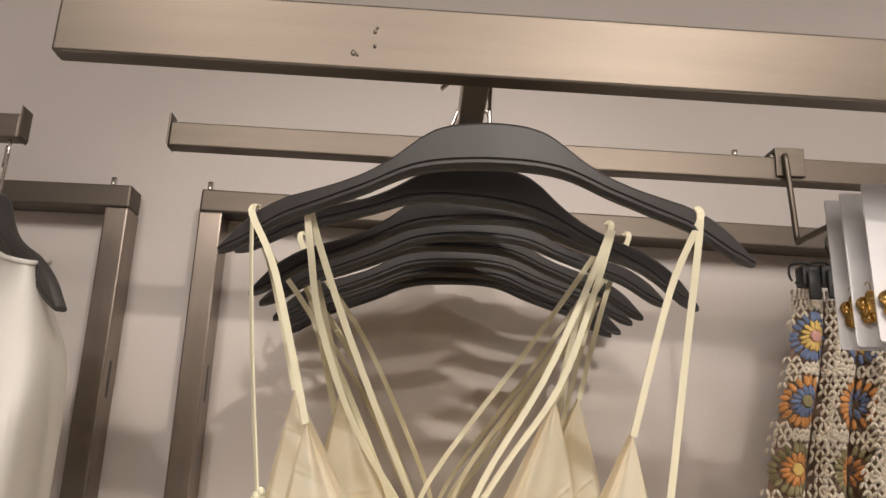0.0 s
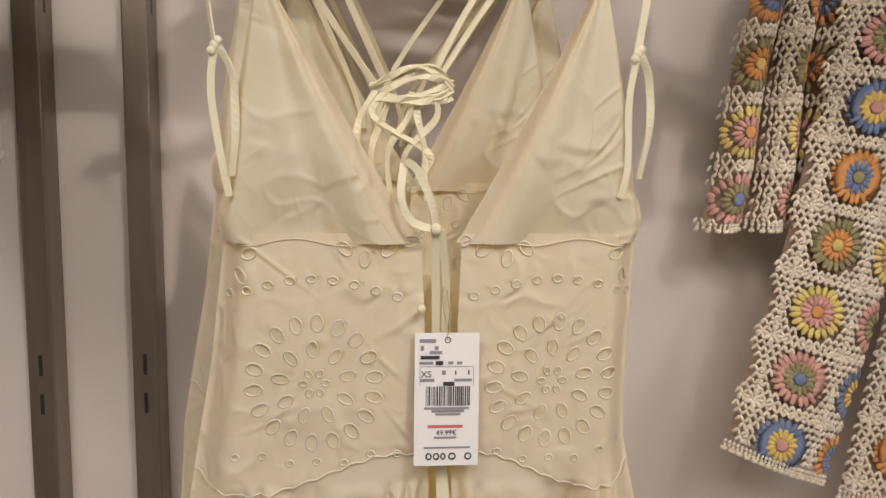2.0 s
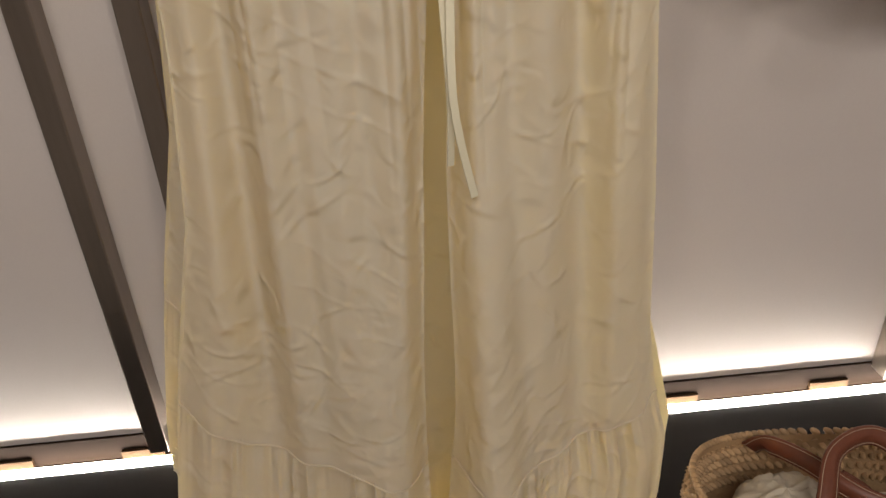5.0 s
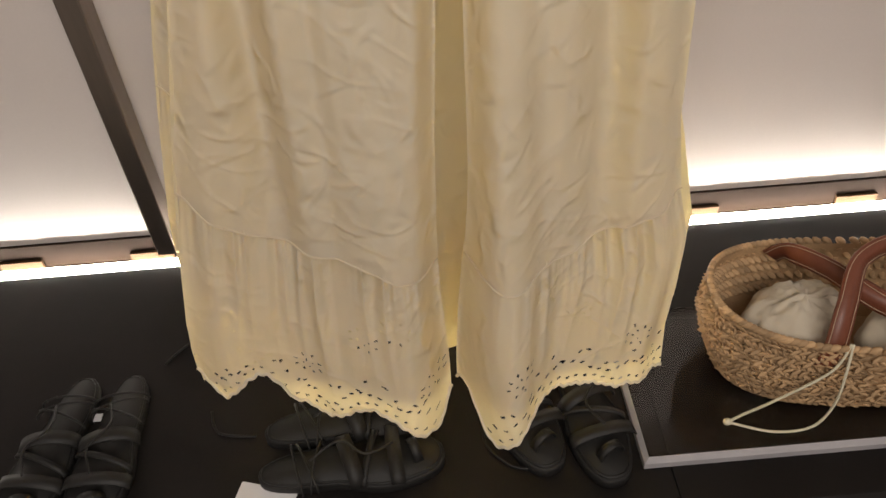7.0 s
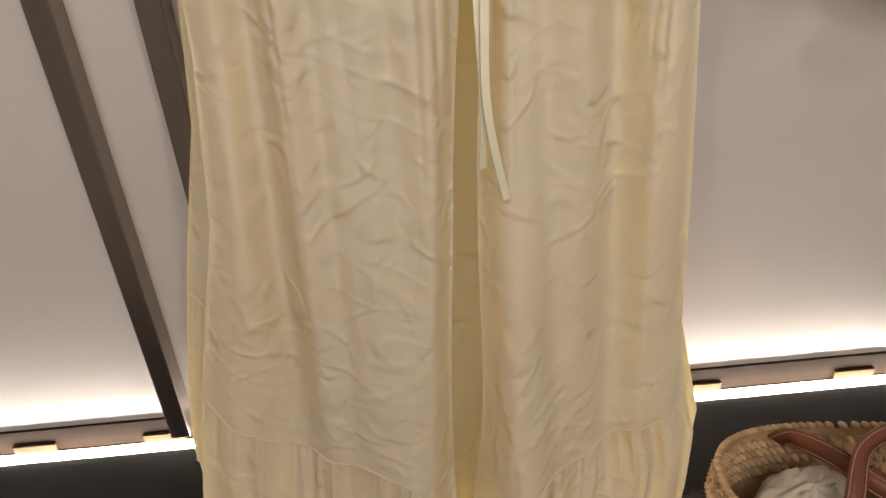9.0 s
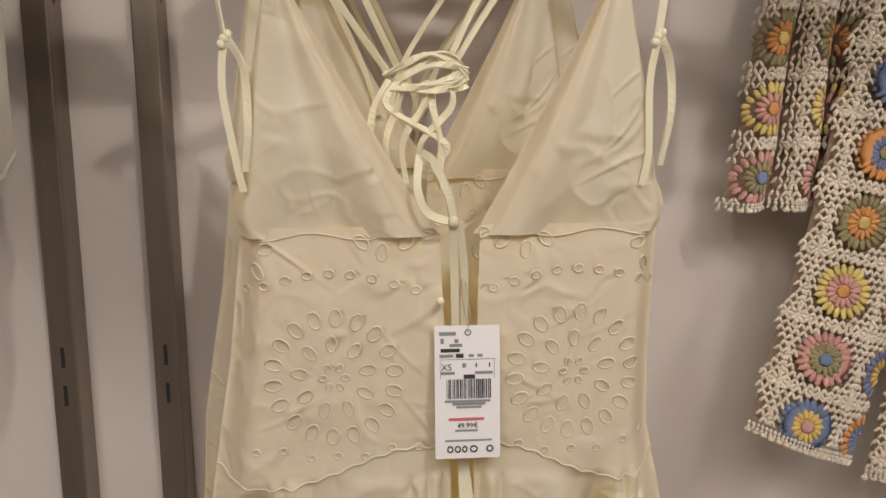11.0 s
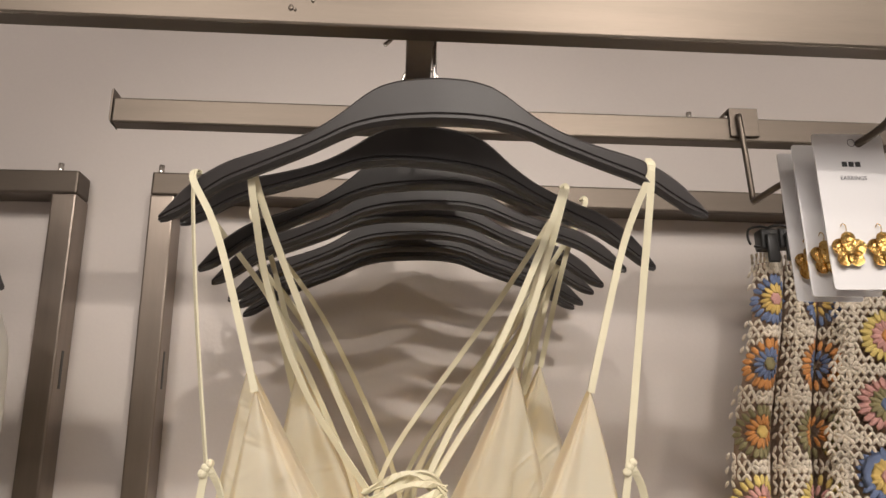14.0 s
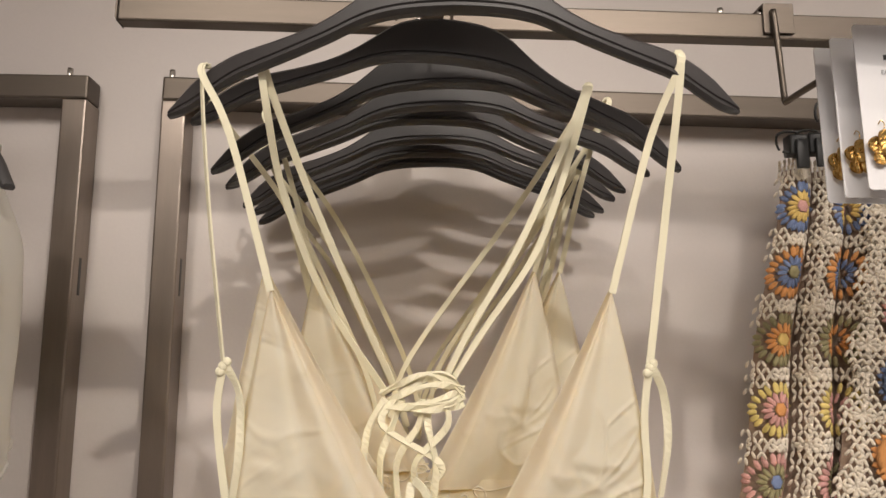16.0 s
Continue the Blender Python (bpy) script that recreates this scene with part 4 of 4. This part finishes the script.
def far_leg(a, b):
    v = b / 0.74
    s = (a - 0.07) / 0.07
    return Vector((0.585 - 0.128 * v ** 1.3 + a, 0.965 + 0.03 * s * s + 0.004 * math.sin(10 * v), 1.72 - 0.735 * v))


crochet("crochet_skirt", "short multicoloured crochet skirt of flower squares hanging in pleats", pleats, 0.178, 0.425, 0.0810, 0, -0.012, 0.008, 0.0225, False, 0)
crochet("crochet_trousers", "long flared multicoloured crochet garment of flower squares", leg, 0.130, 0.708, 0.0800, 2, 0.016, 0.010, 0.0)
crochet("crochet_trousers", "flared multicoloured crochet garment behind the other one", far_leg, 0.140, 0.745, 0.0800, 3, 0.010, 0.010, 0.0)

clips = thing("clip_hanger", "black plastic clip hanger holding the crochet skirt", "clip hanger")
for x, z in ((0.338, 1.762), (0.362, 1.764)):
    clip = part("clip", join(box(x - 0.002, x + 0.022, 0.970, 0.990, z - 0.022, z + 0.004, 0.003), box(x + 0.003, x + 0.018, 0.964, 0.969, z - 0.040, z - 0.004, 0.002)), M_CLIP, clips)
    part("clip_loop", tube(smooth_path([(x - 0.013, 0.975, z - 0.016), (x - 0.014, 0.975, z + 0.004), (x + 0.010, 0.975, z + 0.006), (x + 0.010, 0.975, z - 0.016)], 5, closed=True), 0.0016, 6), M_CLIP, clip)
part("clip_loop", tube(smooth_path([(0.380, 0.985, 1.786), (0.380, 0.985, 1.808), (0.400, 0.985, 1.812), (0.402, 0.985, 1.786)], 5, closed=True), 0.0018, 6), M_CLIP, clips)
part("hanger_bar", box(0.338, 0.62, 0.980, 0.992, 1.752, 1.762, 0.003), M_CLIP, clips, smooth=False)
part("hanger_hook", tube(smooth_path([(0.48, 0.986, 1.760), (0.48, 0.986, 1.81), (0.478, 0.92, 1.85), (0.478, 0.862, 1.868), (0.478, 0.844, 1.8625)], 6), 0.0018, 6), M_WIRE, clips)

# ---- prong with earring cards ----
prong = thing("prong_hook", "brushed steel prong hook clipped on the cross rail", "display hook")
part("clamp", join(box(0.247, 0.279, 0.8315, 0.8346, 1.828, 1.861, 0.0008), box(0.247, 0.279, 0.8347, 0.8600, 1.8585, 1.8615, 0.0008)), M_STEEL_DIM, prong, smooth=False)
part("rod", tube(smooth_path([(0.256, 0.829, 1.852), (0.258, 0.826, 1.80), (0.2605, 0.826, 1.753)], 6), 0.0032, 10), M_STEEL_DIM, prong)
part("rod", tube(smooth_path([(0.2605, 0.826, 1.751), (0.272, 0.78, 1.756), (0.279, 0.70, 1.7525), (0.282, 0.668, 1.7515), (0.297, 0.645, 1.764), (0.299, 0.642, 1.785)], 7), 0.0034, 10), M_STEEL_DIM, prong)


def petal(t, r0=0.0082, size=0.0074):
    """One cupped, hammered petal."""
    def f(u, v):
        a, r = 2 * math.pi * u, v
        p, q = size * r * math.cos(a), size * 0.95 * r * math.sin(a)
        y = -0.0012 - 0.0022 * r * r + 0.0007 * math.sin(3 * a + 5 * r + t)
        return Vector(((r0 + p) * math.cos(t) - q * math.sin(t), y, (r0 + p) * math.sin(t) + q * math.cos(t)))
    return grid_sheet(16, 5, f)


def earring(parent, x, z):
    ear = new("earring")
    ear.parent = parent
    ear.matrix_basis = pose(x, -0.0012, z, 0, 0, 0)
    for k in range(5):
        part("petal", petal(math.pi / 2 + 2 * math.pi * k / 5), M_GOLD, ear)
    part("centre", blob((0, -0.0028, 0), (0.0046, 0.0024, 0.0046), X, Y, Z, 12, 8), M_GOLD, ear)
    part("ear_wire", tube(smooth_path([(0, -0.0015, 0.0148), (0.0006, -0.002, 0.0205), (-0.0016, -0.0012, 0.0232), (-0.0028, 0.0, 0.0205)], 5), 0.0004, 5), M_GOLD, ear)


for k, (x, y, z) in enumerate(((0.2735, 0.6690, 1.6915), (0.2670, 0.6930, 1.6905), (0.2630, 0.7130, 1.6900))):
    card = thing("earring_card", "white card with two hammered gold flower earrings", "earring card", "earring cards on the prong", pose(x, y, z, 0, -1.2, 2.0 + 2 * k))
    part("card", prism(rounded(0.064, 0.137, 0.003), -0.0005, 0.0005), M_CARD, card, smooth=False)
    part("hole", tube([(0.003 + 0.0034 * math.cos(a * 0.6283), -0.0006, 0.0605 + 0.0034 * math.sin(a * 0.6283)) for a in range(10)], 0.0004, 5, closed=True), M_INK_SOFT, card)
    for j in range(3):
        part("emblem", box(-0.0085 + 0.006 * j, -0.0040 + 0.006 * j, -0.0009, -0.0005, 0.0385, 0.0430), M_INK, card, "dark printed emblem", False)
    lettering("EARRINGS", 0.0, 0.0265, 0.0052, card, M_INK_SOFT, "small printed letters")
    for s in (-1, 1):
        earring(card, s * 0.0155 - 0.001, -0.036)

# ---- the white garment ----
copy_thing(first_hanger, pose(-0.585, 0.845, 1.771, 0, 14, -57))
blouse_at = Matrix.Translation((-0.543, 0.838, 0)) @ Matrix.Rotation(radians(-61), 4, "Z")
blouse = thing("white_blouse", "white cotton blouse hanging on a charcoal hanger", "blouse", at=blouse_at)


def blouse_cloth(u, v):
    a = 2 * math.pi * u
    wide = 0.125 + 0.120 * ease(0, 0.5, v)
    z = 1.700 - 0.030 * abs(math.cos(a)) * (1 - v) - 0.29 * v - 0.020 * math.cos(a) * v
    thick = 0.022 + 0.026 * ease(0, 0.4, v)
    r = 1 + 0.16 * math.sin(6 * a + 3 * v) * v + 0.10 * math.sin(11 * a + 2) * v + 0.05 * rough(math.cos(a), math.sin(a), v * 2, 2.2)
    return Vector((wide * math.cos(a) * (0.94 + 0.06 * r), thick * math.sin(a) * r, z + 0.006 * math.sin(7 * a) * v))


part("body", grid_sheet(72, 40, blouse_cloth), M_WHITE, blouse)
part("hem_edge", tube([blouse_cloth(i / 72, 1.0) for i in range(72)], 0.0022, 6, closed=True), M_WHITE, blouse)
part("collar_edge", tube([blouse_cloth(i / 72, 0.0) for i in range(72)], 0.0026, 6, closed=True), M_WHITE, blouse)

# ---- clear slab and the basket on it ----
slab = thing("acrylic_slab", "clear acrylic display slab with pale edges on the podium", "display slab")
part("sheet", box(0.1265, 0.62, 0.6265, 0.865, PODIUM + 0.0005, PODIUM + 0.0180, 0.001), M_CLEAR, slab, smooth=False)
part("front_edge", ([(0.120, 0.620, PODIUM + 0.001), (0.62, 0.620, PODIUM + 0.001), (0.62, 0.626, PODIUM + 0.018), (0.126, 0.626, PODIUM + 0.018), (0.120, 0.620, PODIUM + 0.011), (0.62, 0.620, PODIUM + 0.011)], [(0, 1, 5, 4), (4, 5, 2, 3), (0, 4, 3), (1, 2, 5), (0, 3, 2, 1)]), M_FROST, slab, "pale polished edge", False)
part("side_edge", ([(0.120, 0.620, PODIUM + 0.001), (0.120, 0.865, PODIUM + 0.001), (0.126, 0.865, PODIUM + 0.018), (0.126, 0.626, PODIUM + 0.018), (0.120, 0.620, PODIUM + 0.011), (0.120, 0.865, PODIUM + 0.011)], [(0, 4, 5, 1), (4, 3, 2, 5), (1, 5, 2), (0, 1, 2, 3)]), M_FROST, slab, "pale polished edge", False)
TOPZ = PODIUM + 0.0190
BASKET = pose(0.412, 0.752, TOPZ, 0, 0, -7)
basket = thing("straw_basket", "oval woven straw basket with brown leather handles", "basket", at=BASKET)


def wall_of(t, v, out=0.0):
    """Basket wall: t round the oval, v from base to rim."""
    swell = 0.83 + 0.17 * ease(-0.25, 0.75, v) + 0.03 * math.sin(math.pi * v)
    c, s = math.cos(t), math.sin(t)
    e = 0.80
    a, b = (0.188 + out) * swell, (0.094 + out) * swell
    return Vector((a * math.copysign(abs(c) ** e, c), b * math.copysign(abs(s) ** e, s), 0.002 + 0.127 * v + 0.010 * v * c * c))


weave = []
rng = random.Random(8)
ROWS_W, COLS_W = 15, 112
for j in range(ROWS_W):
    for i in range(COLS_W):
        t, v = 2 * math.pi * (i + 0.5 * (j % 2)) / COLS_W, (j + 0.5) / ROWS_W
        p = wall_of(t, v, 0.0008 * rng.uniform(-1, 1))
        tx = (wall_of(t + 0.01, v) - p).normalized()
        up = (wall_of(t, v + 0.01) - p).normalized()
        nrm = tx.cross(up).normalized()
        turn = radians(34 if j % 2 else -34) + rng.uniform(-0.12, 0.12)
        ax = math.cos(turn) * tx + math.sin(turn) * up
        weave.append(blob(p + nrm * rng.uniform(0, 0.0008), (0.0088 + 0.001 * rng.random(), 0.0033, 0.0017), ax, nrm.cross(ax), nrm, 6, 4))
tagged(part("weave", join(*weave), M_STRAW, basket, "herringbone straw weave", True), kind="stuff")
lining = []
for j in range(9):
    for i in range(96):
        t, v = 2 * math.pi * (i + 0.5 * (j % 2)) / 96, 0.36 + 0.07 * j
        p = wall_of(t, v, -0.0052)
        tx, up = (wall_of(t + 0.01, v) - p).normalized(), (wall_of(t, v + 0.01) - p).normalized()
        nrm, turn = tx.cross(up).normalized(), radians(34 if j % 2 else -34) + rng.uniform(-0.12, 0.12)
        ax = math.cos(turn) * tx + math.sin(turn) * up
        lining.append(blob(p, (0.0086, 0.0033, 0.0016), ax, nrm.cross(ax), nrm, 6, 4))
tagged(part("inner_weave", join(*lining), M_STRAW, basket, "herringbone straw weave inside"), kind="stuff")
part("inner_wall", grid_sheet(64, 8, lambda u, v: wall_of(2 * math.pi * u, v, -0.0035)), M_STRAW, basket)
part("base", ([(*wall_of(2 * math.pi * k / 40, 0.0)[:2], 0.0015) for k in range(40)], [tuple(range(40))]), M_STRAW, basket)
wraps = []
for k in range(120):
    t = 2 * math.pi * k / 120
    p = wall_of(t, 1.0)
    tx = (wall_of(t + 0.01, 1.0) - p).normalized()
    wraps.append(blob(p + Vector((0, 0, 0.002)), (0.0090, 0.0046, 0.0052), (tx + 0.45 * Z).normalized(), tx.cross(Z).normalized(), Z, 7, 5))
tagged(part("rim", join(*wraps), M_STRAW, basket, "bound straw rim"), kind="stuff")


def handle(points, width=0.026):
    h = part("handle", strip(points, width, 0.0016, (0, -1, 0.4), steps=10), M_TAN, basket, "chestnut leather handle")
    for s in (-1, 1):
        line = smooth_path(points, 10)
        off = []
        for i, p in enumerate(line):
            d = (line[min(i + 1, len(line) - 1)] - line[max(i - 1, 0)]).normalized()
            nrm = Vector((0, -1, 0.4)) - d * Vector((0, -1, 0.4)).dot(d)
            nrm.normalize()
            off.append(p + d.cross(nrm) * s * (width / 2 - 0.003) + nrm * 0.0018)
        part("stitching", tube(off, 0.0005, 4), M_STITCH, h)


handle([(-0.064, -0.092, 0.100), (-0.060, -0.086, 0.134), (-0.048, -0.055, 0.168), (-0.020, 0.000, 0.190), (0.040, 0.030, 0.186), (0.085, 0.000, 0.160), (0.100, -0.070, 0.125)])
handle([(-0.092, 0.078, 0.118), (-0.078, 0.060, 0.142), (-0.040, 0.020, 0.150), (0.010, -0.030, 0.142), (0.080, -0.060, 0.132)], 0.026)
part("buckle_strap", strip([(0.018, -0.075, 0.105), (0.026, -0.050, 0.124), (0.030, -0.010, 0.126), (0.012, 0.03, 0.118)], 0.012, 0.0014, (0, -0.6, 1)), M_TAN, basket)

pouch = thing("cloth_pouch", "white cotton drawstring pouch lying in the basket", "pouch", at=BASKET)


def pouch_cloth(u, v):
    a, b = 2 * math.pi * u, math.pi * v
    n = Vector((math.sin(b) * math.cos(a), math.sin(b) * math.sin(a), math.cos(b)))
    r = 1 + 0.12 * rough(n.x, n.y, n.z, 2.2) + 0.06 * rough(n.x, n.y, n.z + 3, 5)
    crumple = 0.010 * abs(rough(n.x, n.y + 5, n.z, 9))
    return Vector((-0.078 + 0.070 * n.x * r, -0.016 + 0.058 * n.y * r + 0.2 * 0.07 * n.x, 0.088 + (0.054 - 1.8 * crumple) * n.z * r))


part("bag", grid_sheet(48, 28, pouch_cloth), M_POUCH, pouch)
part("bag", grid_sheet(40, 22, lambda u, v: pouch_cloth(u + 0.3, v) * 0.86 + Vector((0.125, -0.018, 0.004))), M_POUCH, pouch, "crumpled second fold of cloth")
part("cord", tube(smooth_path([(-0.046, -0.092, 0.140), (-0.060, -0.100, 0.098), (-0.112, -0.104, 0.045), (-0.150, -0.106, 0.012), (-0.163, -0.110, 0.004)], 8), 0.0018, 6), M_RIBBON, pouch, "thin cream drawstring")
part("cord", tube(smooth_path([(-0.044, -0.092, 0.140), (-0.046, -0.107, 0.10), (-0.044, -0.110, 0.045), (-0.062, -0.116, 0.006), (-0.110, -0.122, 0.003), (-0.163, -0.110, 0.004)], 8), 0.0018, 6), M_RIBBON, pouch, "thin cream drawstring")
part("cord_knot", blob((-0.164, -0.110, 0.005), (0.006, 0.005, 0.005), X, Y, Z, 8, 6), M_RIBBON, pouch)


# ---- sandals ----
def sole_line(n=40, grow=0.0):
    """Outline of a right sole, heel at -y, toe at +y."""
    out = []
    for k in range(n):
        a = 2 * math.pi * k / n
        y = 0.118 * math.sin(a)
        w = 0.030 + 0.012 * ease(-0.06, 0.06, y) - 0.006 * hump(y, -0.015, 0.03)
        x = w * math.copysign(abs(math.cos(a)) ** 0.75, math.cos(a)) + 0.005 * math.sin(y * 14)
        out.append((x * (1 + grow), y * (1 + grow * 0.5)))
    return out


def slab_of(outline, z0, z1):
    n = len(outline)
    v = [(x, y, z0) for x, y in outline] + [(x, y, z1) for x, y in outline] + [(x * 0.97, y * 0.985, z1 + 0.0015) for x, y in outline]
    f = [tuple(range(n - 1, -1, -1)), tuple(range(2 * n, 3 * n))]
    for k in range(n):
        m = (k + 1) % n
        f += [(k, m, m + n, k + n), (k + n, m + n, m + 2 * n, k + 2 * n)]
    return v, f


def arch(y, w, h, width, lean=0.0, z=0.018):
    pts = [(w * math.cos(math.pi * (1 - k / 8)), y + lean * math.cos(math.pi * (1 - k / 8)), z + h * math.sin(math.pi * k / 8)) for k in range(9)]
    return strip(pts, width, 0.0013, (0, 0, 1), steps=3)


def sandal(label, at, laces=True):
    ob = thing("sandal", label, "sandal", "black sandals on the podium", at)
    part("sole", slab_of(sole_line(), 0.0, 0.014), M_SOLE, ob)
    part("footbed", slab_of(sole_line(grow=-0.06), 0.0145, 0.017), M_LEATHER, ob)
    part("edge_stitch", tube([(x * 0.9, y * 0.95, 0.0190) for x, y in sole_line()], 0.0007, 4, closed=True), M_SOLE, ob)
    part("strap", arch(0.055, 0.042, 0.016, 0.018), M_LEATHER, ob)
    part("strap", arch(-0.002, 0.037, 0.024, 0.020, 0.008), M_LEATHER, ob)
    part("strap", arch(0.024, 0.038, 0.018, 0.008, -0.012), M_LEATHER, ob)
    part("toe_loop", arch(0.080, 0.016, 0.018, 0.012, 0.004), M_LEATHER, ob)
    if laces:
        for y, l in ((-0.055, 0.012), (-0.042, -0.010), (-0.068, 0.006)):
            part("lace", tube(smooth_path([(0.036 * math.cos(math.pi * (1 - k / 6)), y + l * math.cos(math.pi * (1 - k / 6)), 0.020 + 0.020 * math.sin(math.pi * k / 6)) for k in range(7)], 4), 0.0017, 6), M_LEATHER, ob)
    part("lace", tube(smooth_path([(0.0, 0.055, 0.046), (0.012, 0.02, 0.050), (-0.010, -0.01, 0.054), (0.004, -0.05, 0.042)], 6), 0.0017, 6), M_LEATHER, ob)
    return ob


G = PODIUM + 0.0005
first_sandal = sandal("black leather lace-up sandal lying on the podium", pose(-0.640, 0.712, G, 0, 0, 172))
for x, y, rz in ((-0.562, 0.708, 178), (-0.243, 0.722, 279), (-0.245, 0.655, 276), (-0.028, 0.735, 200), (0.066, 0.715, 190)):
    copy_thing(first_sandal, pose(x, y, G, 0, 0, rz))
for pts in ([(-0.52, 0.85, G + 0.003), (-0.505, 0.872, G + 0.003), (-0.475, 0.90, G + 0.003)], [(-0.44, 0.76, G + 0.003), (-0.425, 0.725, G + 0.003), (-0.375, 0.715, G + 0.003)], [(-0.075, 0.71, G + 0.003), (-0.072, 0.672, G + 0.003), (-0.045, 0.64, G + 0.003), (-0.018, 0.632, G + 0.003)]):
    tagged(new("shoelace", mesh_of("shoelace", *tube(smooth_path(pts, 8), 0.0019, 6), M_LEATHER, True)), "loose black lace lying on the podium", "shoelace", "loose laces")
for x, y in ((-0.602, 0.768), (-0.605, 0.735)):
    tagged(new("size_sticker", mesh_of("size_sticker", *box(x - 0.010, x + 0.010, y - 0.006, y + 0.006, G, G + 0.002, 0.0005), M_CARD)), "small white sticker between the sandals", "sticker")
sign = thing("price_card", "blank white price card lying on the podium", "price card", at=pose(-0.362, 0.597, G + 0.001, -90, 0, -16))
part("card", prism(rounded(0.075, 0.090, 0.002), -0.0006, 0.0006), M_CARD, sign, smooth=False)
part("punched_hole", tube([(0.029 + 0.0025 * math.cos(a * 0.6283), -0.0008, -0.037 + 0.0025 * math.sin(a * 0.6283)) for a in range(10)], 0.0006, 5, closed=True), M_INK, sign)
